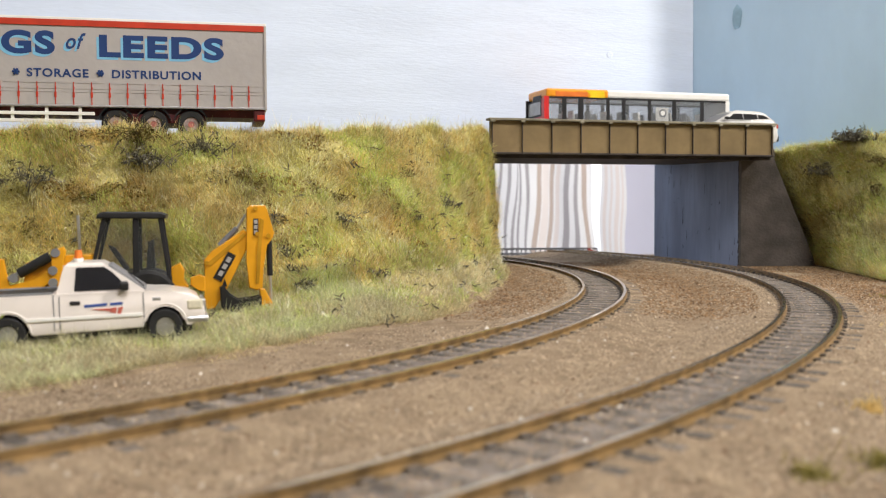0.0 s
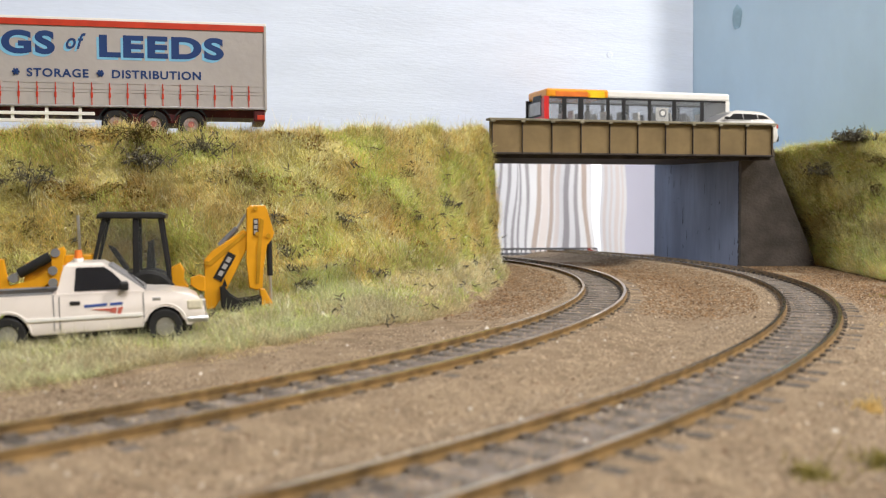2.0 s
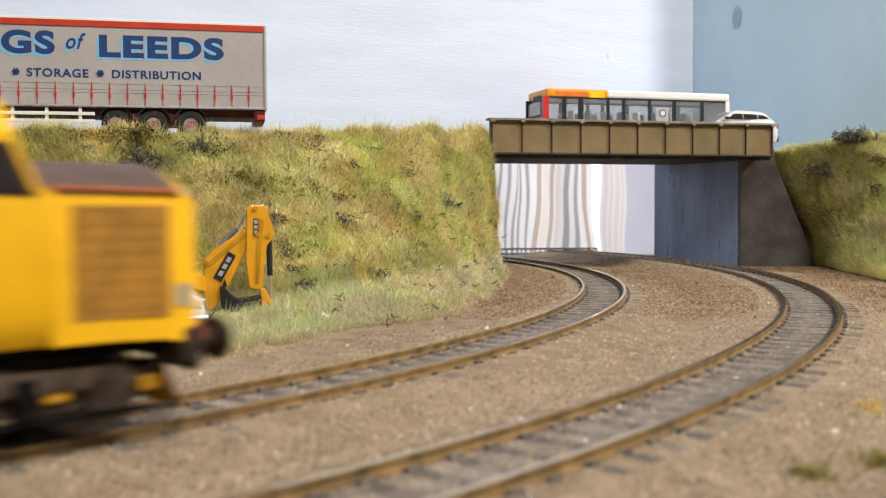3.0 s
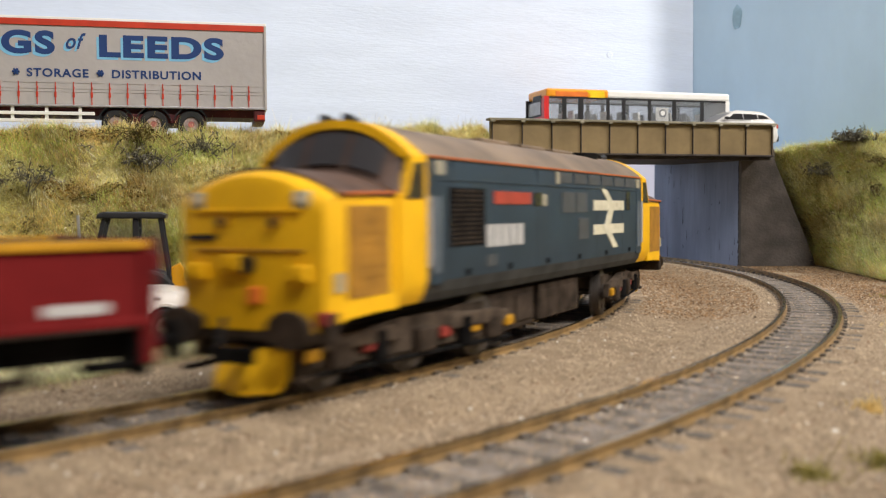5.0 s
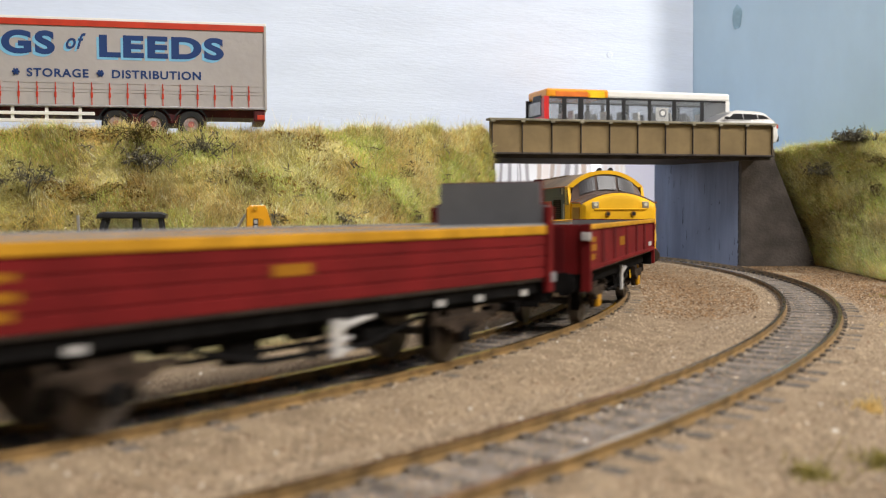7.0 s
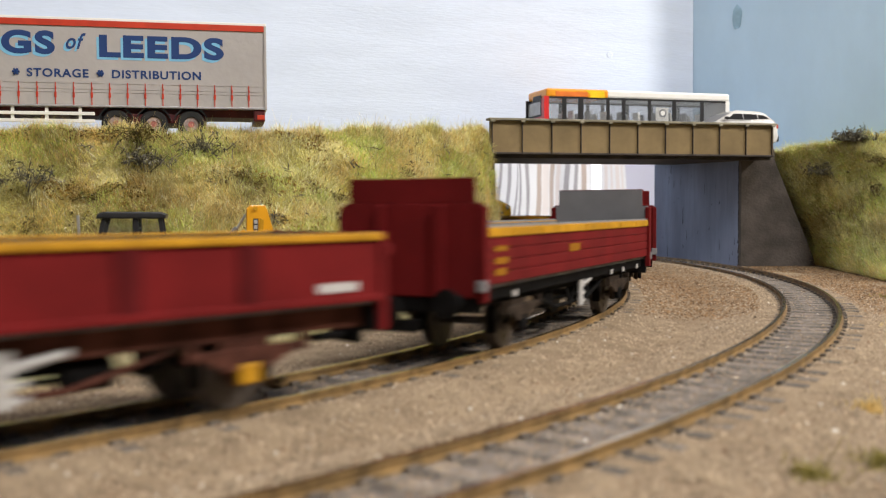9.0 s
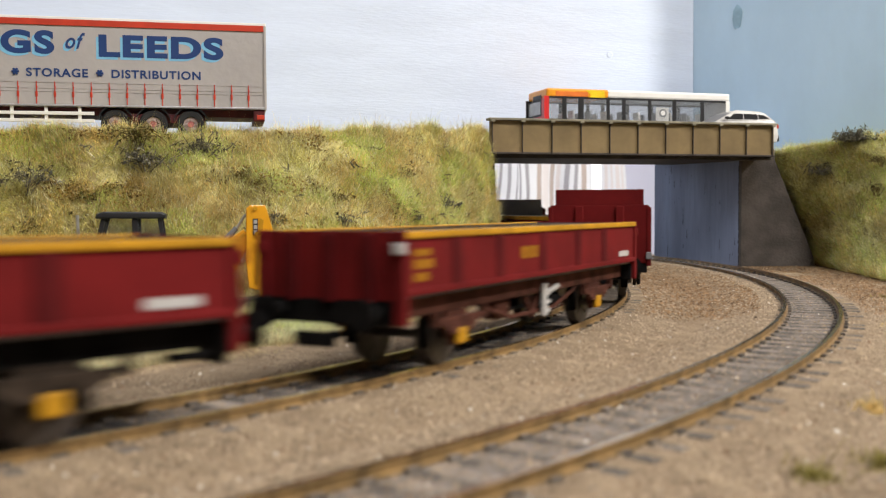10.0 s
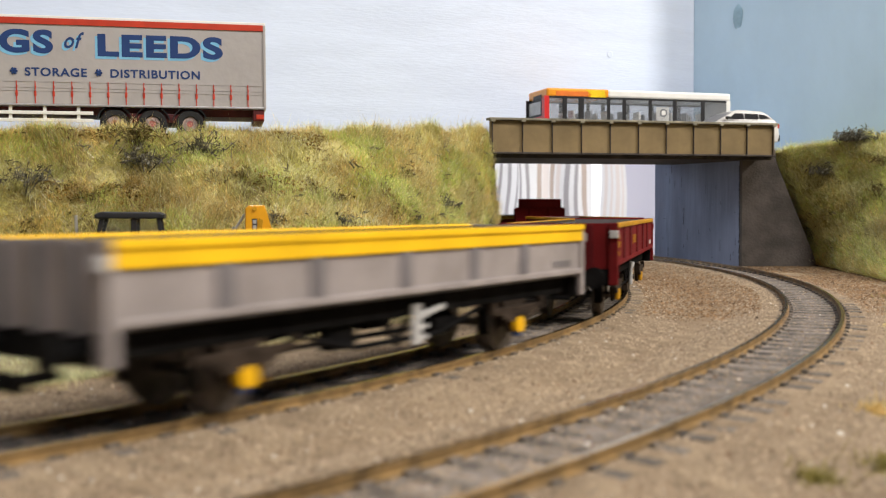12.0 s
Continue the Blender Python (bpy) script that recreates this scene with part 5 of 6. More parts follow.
BOGIE_BROWN = material("bogie_brown", (0.075, 0.055, 0.040), 0.9, gloss=0.1, vary=0.3, size=5, grain=0.25, bump=0.2)
FRAME_RUSTY = material("rusty_underframe", (0.085, 0.032, 0.022), 0.9, gloss=0.1, vary=0.25, size=5, grain=0.2)
SCREEN = glass_material("grey_windscreen", (0.040, 0.038, 0.042), 0.28, 0.94)
STEEL = material("wheel_steel", (0.10, 0.085, 0.075), 0.5, metal=0.6, vary=0.2, size=4)


def wheelset(parent, x, r, name="wheelset"):
    bm = rod(B(), (0, -12, 0), (0, 12, 0), 1.0, 8)
    for s in (-1, 1):
        rod(bm, (0, s * 7.4, 0), (0, s * 9.8, 0), r, 22)
        rod(bm, (0, s * 7.0, 0), (0, s * 7.6, 0), r + 0.7, 22)
        rod(bm, (0, s * 9.6, 0), (0, s * 10.2, 0), r * 0.35, 12)
        for k in range(4):
            a = math.pi / 2 * k
            rod(bm, (math.cos(a) * r * 0.62, s * 9.5, math.sin(a) * r * 0.62), (math.cos(a) * r * 0.62, s * 9.95, math.sin(a) * r * 0.62), r * 0.12, 6)
    ob = part(name, bm, STEEL, parent, "steel wheels on an axle")
    ob.matrix_basis = at(x, 0, r)
    return ob


def buffers(parent, x, sgn, z=13.8):
    for y in (-11.4, 11.4):
        bm = rod(B(), (x, y, z), (x + sgn * 4, y, z), 1.5, 12)
        rod(bm, (x + sgn * 4, y, z), (x + sgn * 6.2, y, z), 1.0, 10)
        rod(bm, (x + sgn * 6.2, y, z), (x + sgn * 7.0, y, z), 3.1, 18)
        part("buffer", bm, FRAME_BLACK, parent)


def coupling(parent, x, sgn):
    bm = box(B(), min(x, x + sgn * 9), max(x, x + sgn * 9), -1.2, 1.2, 8.2, 9.4, 0.2)
    box(bm, min(x + sgn * 7.6, x + sgn * 9), max(x + sgn * 7.6, x + sgn * 9), -4.5, 4.5, 7.4, 10.2, 0.3)
    part("coupling", bm, FRAME_BLACK, parent)


def running_gear(w, box_mat, half=43.5, lever=(3.4, -1), frame_mat=FRAME_BLACK, end=74.0):
    for y in (-13.2, 11.6):
        part("solebar", box(B(), 1 - end, end - 1, y, y + 1.6, 12.0, 17.0, 0.2), frame_mat, w, "grimy solebar")
    for x in (-25, 0, 25):
        part("cross_member", box(B(), x, x + 1.5, -11.5, 11.5, 11.6, 15.0), frame_mat, w)
    for sx in (-1, 1):
        for sy in (-1, 1):
            x, y = sx * half, sy * 13.6
            bm = prism(B(), [(x - 5.2, 12), (x + 5.2, 12), (x + 2.4, 4.6), (x - 2.4, 4.6)], min(y - sy * 1.2, y), max(y - sy * 1.2, y), "y", 0.15)
            for k in range(4):
                box(bm, x - 11 + 2 * k, x + 11 - 2 * k, min(y, y + sy * 1.3), max(y, y + sy * 1.3), 10.0 - 0.9 * k, 10.8 - 0.9 * k)
            for ex in (-11, 11):
                box(bm, x + ex - 0.6, x + ex + 0.6, min(y, y + sy * 1.5), max(y, y + sy * 1.5), 9.4, 12.2)
            part("axle_guard", bm, FRAME_GRIME if frame_mat is FRAME_BLACK else frame_mat, w, "grimy leaf spring and axle guard")
            if box_mat is YELLOW:
                bm = rod(B(), (x, y - sy * 0.2, 6.4), (x, y + sy * 1.7, 6.4), 1.9, 16)
            else:
                bm = box(B(), x - 2.0, x + 2.0, min(y - 0.2, y + sy * 1.6), max(y - 0.2, y + sy * 1.6), 4.8, 8.4, 0.5)
            cover = part("axlebox", bm, box_mat, w, "axlebox cover")
            if box_mat is YELLOW:
                part("axlebox_dot", rod(B(), (x - 0.6, y, 4.4), (x - 0.6, y + sy * 1.5, 4.4), 0.7, 10), SIGN_BLUE, cover, "blue dot under the axlebox")
        wheelset(w, sx * half, 6.3)
    for sy in (-1, 1):
        y = sy * 14.4
        bm = box(B(), lever[0] - 1.3, lever[0] + 1.3, y - 0.4, y + 0.4, 6.2, 14.4, 0.15)
        for z in (7.0, 9.2, 11.4):
            box(bm, lever[0] + 1, lever[0] + 3.4, y - 0.3, y + 0.3, z, z + 0.8)
        part("brake_bracket", bm, DECAL_WHITE, w, "white brake lever guide")
        bm = rod(B(), (lever[0] + 2, y - sy * 0.2, 12.0), (lever[0] + 9.6, y - sy * 0.2, 13.2), 0.7, 8)
        part("brake_lever", bm, DECAL_WHITE, w, "white brake lever")
        part("brake_rod", rod(B(), (-30, sy * 10, 8.8), (30, sy * 10, 8.8), 0.5, 6), FRAME_BLACK, w)
        part("brake_box", box(B(), -20, -12, sy * 10 - 1.6, sy * 10 + 1.6, 7.2, 11.6, 0.4), frame_mat, w)
        part("air_tank", rod(B(), (14, sy * 9, 9), (22, sy * 9, 9), 2.6, 14), FRAME_BLACK, w)
    # truss bars and V-hangers under the solebars
    for sy in (-1, 1):
        bm = rod(B(), (-30, sy * 12.6, 11.4), (-14, sy * 12.6, 7.4), 0.55, 6)
        rod(bm, (-14, sy * 12.6, 7.4), (14, sy * 12.6, 7.4), 0.55, 6)
        rod(bm, (14, sy * 12.6, 7.4), (30, sy * 12.6, 11.4), 0.55, 6)
        part("truss_bar", bm, frame_mat, w)
        bm = prism(B(), [(-5.5, 11.6), (-3.8, 11.6), (-0.4, 6.6), (-1.6, 6.2)], min(sy * 12.2, sy * 13.0), max(sy * 12.2, sy * 13.0), "y")
        prism(bm, [(3.2, 11.6), (1.6, 11.6), (-1.6, 6.2), (-0.4, 6.2)], min(sy * 12.2, sy * 13.0), max(sy * 12.2, sy * 13.0), "y")
        part("brake_hanger", bm, frame_mat, w, "V-shaped brake hanger")
        for x in (-half, half):
            bm = box(B(), x - 7.6, x - 6.2, min(sy * 8, sy * 10.4), max(sy * 8, sy * 10.4), 4.2, 10.6, 0.3)
            box(bm, x + 6.2, x + 7.6, min(sy * 8, sy * 10.4), max(sy * 8, sy * 10.4), 4.2, 10.6, 0.3)
            part("brake_shoe", bm, FRAME_BLACK, w)
    for sgn in (-1, 1):
        buffers(w, sgn * end, sgn)
        coupling(w, sgn * (end - 3), sgn)
        bm = box(B(), sgn * (end - 0.8) - 0.8, sgn * (end - 0.8) + 0.8, -16.4, 16.4, 11.2, 16, 0.2)
        part("headstock", bm, FRAME_BLACK, w)


RIBS = (-52, -30, -3.5, 22, 44)


def box_wagon(label, body, rib, band, band_low, marks, gear_mat=YELLOW_DULL, frame_mat=FRAME_BLACK):
    w = root("open_wagon", label, "wagon", group="wagons of the train")
    for sy in (-1, 1):
        y0, y1 = sorted((sy * 16.9, sy * 15.9))
        part("side_panel", box(B(), -74, 74, y0, y1, 17.2, 29.1, 0.15), body, w)
        ya, yb = sorted((sy * 16.8, sy * 17.5))
        part("bottom_ledge", box(B(), -73.6, 73.6, ya, yb, 16.9, 18.3, 0.25), body, w)
        yc, yd = sorted((sy * 15.6, sy * 17.55))
        part("top_rim", box(B(), -74.2, 74.2, yc, yd, band_low, 29.3, 0.25), band, w, "yellow top rim")
        if band_low < 26:
            part("rim_lip", box(B(), -74.3, 74.3, min(sy * 17.4, sy * 18.0), max(sy * 17.4, sy * 18.0), 28.0, 29.5, 0.2), band, w)
        for x in RIBS:
            part("side_rib", prism(B(), [(x - 2.6, sy * 16.7), (x + 2.6, sy * 16.7), (x + 1.6, sy * 17.45), (x - 1.6, sy * 17.45)], 18.3, band_low, "z"), rib, w)
        if marks:
            for x0, x1, z0, z1 in ((-70.5, -64.5, 19.6, 21.2), (-70.5, -62.5, 22.0, 23.8), (-70.5, -63.5, 24.4, 25.8), (-17.5, -14.2, 21.8, 24.6), (-13.6, -10.6, 21.8, 24.6), (-10.0, -7.2, 21.8, 24.6)):
                ye, yf = sorted((sy * 16.85, sy * 17.0))
                part("decal_bar", box(B(), x0, x1, ye, yf, z0, z1), GOLD, w, "gold marking")
        ye, yf = sorted((sy * 16.85, sy * 17.0))
        part("decal_bar", box(B(), 58.5, 68, ye, yf, 19.0, 20.6), DECAL_WHITE if marks else WAGON_RIB_GREY, w, "pale data marking")
    for sx in (-1, 1):
        x0, x1 = sorted((sx * 74, sx * 73))
        part("end_panel", box(B(), x0, x1, -15.9, 15.9, 16, 29.3, 0.1), body, w)
        for y in (-9, 0, 9):
            xa, xb = sorted((sx * 73.8, sx * 75))
            part("end_rib", box(B(), xa, xb, y - 1.2, y + 1.2, 15.5, 28.8, 0.2), rib, w)
        for y in (-16.2, 16.2):
            xa, xb = sorted((sx * 73.2, sx * 75.2))
            part("corner_post", box(B(), xa, xb, y - 1.3, y + 1.3, 11.4, 29.4, 0.25), body, w)
            part("lamp_iron", box(B(), sx * 75.4 - 0.7, sx * 75.4 + 0.7, y - 1.5, y + 1.0, 25.0, 27.2, 0.2), DECAL_WHITE if sx < 0 and y < 0 else body, w)
    part("floor", box(B(), -73.0, 73.0, -15.85, 15.85, 16.6, 17.6), INSIDE_GREY, w, "dark grey wagon floor")
    part("underfloor", box(B(), -72.5, 72.5, -13.0, 13.0, 13.8, 16.6), FRAME_BLACK, w, "black underside")
    part("inside_lining", box(box(box(box(B(), -73, 73, -15.88, -15.6, 16.2, 29.0), -73, 73, 15.6, 15.88, 16.2, 29.0), -73.0, -72.7, -15.6, 15.6, 16.2, 29), 72.7, 73, -15.6, 15.6, 16.2, 29), INSIDE_GREY, w)
    for ob in w.children:     # the body is 142 long
        ob.data.transform(Matrix.Diagonal((71 / 74, 1, 1, 1)))
    running_gear(w, gear_mat, frame_mat=frame_mat, end=71.0)
    return w


def plank_wagon(label):
    w = root("bulkhead_wagon", label, "wagon", group="wagons of the train")
    for sy in (-1, 1):
        for k in range(4):
            y0, y1 = sorted((sy * 16.9, sy * 15.7))
            z = 17.1 + k * 2.6
            part("plank", box(B(), -73.6, 73.6, y0, y1, z, z + 2.48, 0.2), MAROON, w)
        y0, y1 = sorted((sy * 15.75, sy * 15.3))
        part("inside_lining", box(B(), -73.3, 73.3, y0, y1, 16.2, 29.2), INSIDE_GREY, w)
        y0, y1 = sorted((sy * 17.0, sy * 15.6))
        part("edge_strip", box(B(), -73.5, 73.5, y0, y1, 29.4, 30.0, 0.1), GREY, w, "grey metal edge strip")
        y0, y1 = sorted((sy * 17.3, sy * 15.5))
        bm = box(B(), -73.6, 73.6, y0, y1, 27.4, 29.5, 0.25)
        part("top_plank", bm, YELLOW_DULL, w, "yellow top edge")
        for x in (-56, -37, -18, 0, 18, 37, 56):
            part("stanchion_socket", box(B(), x - 0.8, x + 0.8, min(sy * 16.8, sy * 17.5), max(sy * 16.8, sy * 17.5), 27.5, 29.35, 0.15), YELLOW_DULL, w)
        for x0, x1, z0, z1 in ((-67, -60.5, 18.9, 20.4), (-67, -59.5, 21.4, 22.8), (-67, -60, 24.2, 25.4), (-14.4, -5.6, 22.2, 24.2)):
            y0, y1 = sorted((sy * 16.86, sy * 17.02))
            part("decal_bar", box(B(), x0, x1, y0, y1, z0, z1), GOLD, w, "gold marking")
        y0, y1 = sorted((sy * 13.1, sy * 14.9))
        part("side_step", box(B(), -73, 73, y0, y1, 13.4, 17.0, 0.2), FRAME_BLACK, w)
        for x in (66, -50, 34, 48):
            part("decal_bar", box(B(), x - 1.2, x + 1.2, min(sy * 14.8, sy * 15.1), max(sy * 14.8, sy * 15.1), 13.2, 14.6), DECAL_WHITE, w)
    for sx in (-1, 1):
        x0, x1 = sorted((sx * 74.4, sx * 73.4))
        low = [(-17.6, 14.6), (17.6, 14.6), (17.6, 33.8), (16.6, 34.8), (-16.6, 34.8), (-17.6, 33.8)]
        part("bulkhead", prism(B(), low, x0, x1, "x", 0.2), MAROON, w, "tall maroon end bulkhead")
        part("bulkhead_top", prism(B(), [(-15.2, 34.8), (15.2, 34.8), (15.2, 40.2), (-15.2, 40.2)], x0 + 0.1, x1 - 0.1, "x", 0.15), MAROON, w)
        xi, xj = sorted((sx * 73.4, sx * 73.1))
        part("bulkhead_lining", prism(prism(B(), [(-17.2, 16), (17.2, 16), (17.2, 34.4), (-17.2, 34.4)], xi, xj, "x"), [(-15.0, 34.4), (15.0, 34.4), (15.0, 40.0), (-15.0, 40.0)], xi, xj, "x"), GREY, w, "plain grey inner face")
        for y in (-7, 7):
            xa, xb = sorted((sx * 74.2, sx * 75.6))
            part("end_rib", box(B(), xa, xb, y - 1.4, y + 1.4, 14.6, 34.4, 0.3), MAROON, w)
        for y in (-17.0, 17.0):
            part("lamp_iron", box(B(), sx * 74.6 - 1, sx * 74.6 + 1, y - 1, y + 1, 16.0, 18.4, 0.2), GREY, w)
            part("corner_post", box(B(), min(sx * 72.4, sx * 74.8), max(sx * 72.4, sx * 74.8), y - 0.8, y + 0.8, 13.6, 34, 0.25), MAROON, w)
    part("floor", box(B(), -73.2, 73.2, -15.3, 15.3, 16.4, 17.4), INSIDE_GREY, w, "grey wagon floor")
    running_gear(w, FRAME_BLACK, lever=(3.4, -1))
    return w


# locomotive
def section(x, w, zt, za, zb=15.0, n=8, lift=0.0):
    """Half-round roofed cross-section: w half width, za where the roof begins, zt its top."""
    pts = [(x, -w + 2.0, zb), (x, -w + 0.9, zb + 1.7), (x, -w, zb + 4.6), (x, -w, za - 3), (x, -w + 0.35, za)]
    for i in range(1, 2 * n):
        a = math.pi * (1 - i / (2 * n))
        pts.append((x, (w - 0.35) * math.cos(a), za + (zt - za) * math.sin(a) ** 0.85))
    pts += [(x, w - 0.35, za), (x, w, za - 3), (x, w, zb + 4.6), (x, w - 0.9, zb + 1.7), (x, w - 2.0, zb)]
    return pts


def loco():
    e = root("locomotive", "blue diesel locomotive with yellow ends and brown roof", "locomotive")
    W = 17.6
    part("body_shell", loft(B(), [[p for p in section(x, W, 44.0, 43.9)] for x in (-81.4, -40, 0, 40, 81.4)]), BLUE, e, "dark blue body sides", True)
    roof = [[(x, (W - 0.2) * math.cos(math.pi * (1 - i / 16)), 44.0 + 7.0 * (1 - abs(math.cos(math.pi * i / 16)) ** 2.3)) for i in range(17)] for x in (-82.2, -40, 0, 40, 82.2)]
    part("roof", loft(B(), [r + [(r[0][0], W - 0.5, 43.4), (r[0][0], -W + 0.5, 43.4)] for r in roof]), ROOF, e, "weathered brown roof", True)
    for sy in (-1, 1):
        y0, y1 = sorted((sy * (W - 0.3), sy * (W + 0.12)))
        part("gutter", box(B(), -81, 81, y0, y1, 43.75, 44.15), CANTRAIL, e, "orange cantrail stripe")
    for i in range(3):
        part("roof_grille", box(B(), -30 + 26 * i, -12 + 26 * i, -7, 7, 50.0, 51.1, 0.3), ROOF, e)
    part("fan_grille", rod(B(), (58, 0, 49.5), (58, 0, 51.4), 9, 28), FRAME_BLACK, e)
    for sx in (-1, 1):
        # cab
        def S(pts):
            return [(sx * x, y, z) for x, y, z in pts]
        cab = part("cab", loft(B(), [S(section(81.4, W + 0.02, 44.1, 43.9)), S(section(91.4, W, 36.6, 36.4)), S(section(93, W, 36.4, 36.2))]), YELLOW, e, "yellow cab", True)
        arch_out = [(W * math.cos(math.pi * (1 - i / 20)), 43.6 + 7.6 * (1 - abs(math.cos(math.pi * i / 20)) ** 2.3)) for i in range(21)]
        ring_in = [(0.86 * y, 43.4 + (z - 43.6) * 0.80) for y, z in arch_out]
        bm = B()
        rows = []
        for x, k in ((81.8, 0), (87.8, 0), (88.0, 1), (86.8, 1)):
            rows.append([(sx * x, y, z) for y, z in (ring_in if k else arch_out)])
        loft(bm, rows, close=False, caps=False)
        part("cab_roof_front", bm, YELLOW, cab, "yellow roof arch over the windscreens", True)
        # windscreen block leaning back over the nose
        bm = B()
        low = [(91.6, 0.98 * W * math.cos(math.pi * (1 - i / 20)), 36.0 + 4.8 * (1 - abs(math.cos(math.pi * i / 20)) ** 2.1)) for i in range(21)]
        high = [(87.2, y, z) for y, z in ring_in]
        behind = [(85.7, y, z) for y, z in ring_in]
        base = [(85.7, y, z) for _, y, z in low]
        loft(bm, [S(low), S(high), S(behind), S(base)], close=False, caps=False)
        part("windscreen_surround", bm, NOSE_TOP, cab, "dark windscreen surround", True)

        def screen(y, k):
            """A point of the windscreen: y across, k from its foot to its head."""
            c = max(-1.0, min(1.0, y / (0.92 * W)))
            s = math.sqrt(1 - c * c)
            z0 = 36.4 + 4.8 * (1 - abs(c * 0.94) ** 2.1)
            z1 = 43.2 + 6.0 * (1 - abs(c) ** 2.3)
            return (sx * (91.7 - 4.4 * k), y, z0 + (z1 - z0) * k)
        for ya, yb in ((-12.6, -5.4), (-4.2, 4.2), (5.4, 12.6)):
            bm = B()
            vs = [[bm.verts.new(Vector(screen(ya + (yb - ya) * i / 6, k)) + Vector((sx * o, 0, o * 0.5))) for i in range(7)] for k, o in ((0.12, 0.1), (0.12, 0.45), (0.9, 0.45), (0.9, 0.1))]
            for a, b in zip(vs, vs[1:]):
                for i in range(6):
                    bm.faces.new((a[i], a[i + 1], b[i + 1], b[i]))
            part("windscreen", bm, SCREEN, cab, "grey windscreen pane")
        for sy in (-1, 1):
            y0, y1 = sorted((sy * (W - 1.2), sy * (W + 0.1)))
            side = [(81.6, 36), (91.4, 35.8), (87.6, 43.5), (81.6, 44.1)]
            part("cab_side", prism(B(), [(sx * x, z) for x, z in side], y0, y1, "y", 0.15), YELLOW, cab)
            y0, y1 = sorted((sy * (W + 0.05), sy * (W + 0.22)))
            part("cab_window", prism(B(), [(sx * x, z) for x, z in ((83.0, 35.6), (90.4, 35.4), (87.2, 42.4), (83.0, 42.6))], y0, y1, "y"), DARKGLASS, cab, "dark cab side window")
        # nose
        rings = []
        for x, w, zt, za, zb in ((92.4, 16.95, 40.6, 36.0, 15), (100.5, 16.9, 40.6, 36.0, 15), (110, 16.7, 40.6, 35.9, 14.6), (113.4, 16.2, 40.3, 35.5, 13.6), (115.0, 15.2, 39.3, 34.6, 12.8), (115.6, 13.6, 37.8, 33.4, 12.6)):
            pts = [(x, -w, zb), (x, -w, 22), (x, -w, za - 2), (x, -w + 0.3, za)]
            pts += [(x, (w - 0.3) * math.cos(math.pi * (1 - i / 16)), za + (zt - za) * (1 - abs(math.cos(math.pi * i / 16)) ** 2.0)) for i in range(1, 16)]
            pts += [(x, w - 0.3, za), (x, w, za - 2), (x, w, 22), (x, w, zb)]
            rings.append(S(pts))
        nose = part("nose", loft(B(), rings), YELLOW, e, "bright yellow nose end", True)
        bm = B()
        rows = []
        for x in (92.0, 111.8):
            rows.append([(sx * x, 17.05 * math.cos(math.pi * (1 - i / 20)), 35.9 + 5.1 * (1 - abs(math.cos(math.pi * i / 20)) ** 2.0)) for i in range(0, 21)])
        rows.append([(sx * 111.9, p[1] * 0.96, p[2] - 0.6) for p in rows[1]])
        loft(bm, rows, close=False, caps=False)
        part("nose_top", bm, NOSE_TOP, nose, "dark brown anti-glare nose top", True)
        for sy in (-1, 1):
            part("nose_trim", rod(B(), (sx * 92.6, sy * 17.0, 36.6), (sx * 111.6, sy * 16.95, 36.2), 0.3, 6), CANTRAIL, nose, "thin orange edge line")
        for sy in (-1, 1):
            y0, y1 = sorted((sy * 16.6, sy * 17.0))
            part("nose_grille", box(B(), min(sx * 95.5, sx * 110.0), max(sx * 95.5, sx * 110.0), y0, y1, 18, 34.2, 0.1), OCHRE, nose, "ochre nose grille")
            for k in range(7):
                part("grille_slat", box(B(), min(sx * 96, sx * 109.5), max(sx * 96, sx * 109.5), min(sy * 16.95, sy * 17.08), max(sy * 16.95, sy * 17.08), 19.4 + 2 * k, 20.8 + 2 * k), OCHRE, nose)
            part("marker_plate", box(B(), min(sx * 111, sx * 113.4), max(sx * 111, sx * 113.4), min(sy * 16.2, sy * 16.75), max(sy * 16.2, sy * 16.75), 19.4, 22.6), VENT_CREAM, nose, "small pale sign")
            lamp = part("nose_lamp", box(B(), min(sx * 112.8, sx * 115.9), max(sx * 112.8, sx * 115.9), sy * 11.0 - 1.5, sy * 11.0 + 1.5, 33.6, 36.6, 0.4), VENT_CREAM, nose, "pale marker lamp housing")
            part("lamp_glass", rod(B(), (sx * 115.8, sy * 11.0, 35.3), (sx * 116.2, sy * 11.0, 35.3), 0.8, 12), LAMP_CLEAR, lamp)
            part("marker_disc", rod(B(), (sx * 115.3, sy * 5.6, 31.4), (sx * 116.3, sy * 5.6, 31.4), 1.15, 14), OCHRE, nose, "dim tail lamp")
            part("lamp_glass", rod(B(), (sx * 116.2, sy * 5.6, 31.4), (sx * 116.5, sy * 5.6, 31.4), 0.7, 12), BLACK, nose)
        part("nose_ledge", box(B(), min(sx * 114.8, sx * 116.1), max(sx * 114.8, sx * 116.1), -11.5, 11.5, 33.0, 33.7, 0.2), YELLOW, nose)
        part("nose_ledge", box(B(), min(sx * 115, sx * 116.0), max(sx * 115, sx * 116.0), -11.5, 11.5, 26.2, 26.7, 0.2), OCHRE, nose)
        bm = B()
        for y, z in ((-11, 22.6), (11, 22.6), (3, 24.2)):
            box(bm, min(sx * 115.2, sx * 117.2), max(sx * 115.2, sx * 117.2), y - 1.9, y + 1.9, z - 1.5, z + 1.5, 0.4)
            rod(bm, (sx * 116.8, y, z), (sx * 117.6, y, z), 0.8, 10)
        part("jumper_box", bm, YELLOW, nose, "yellow jumper sockets")
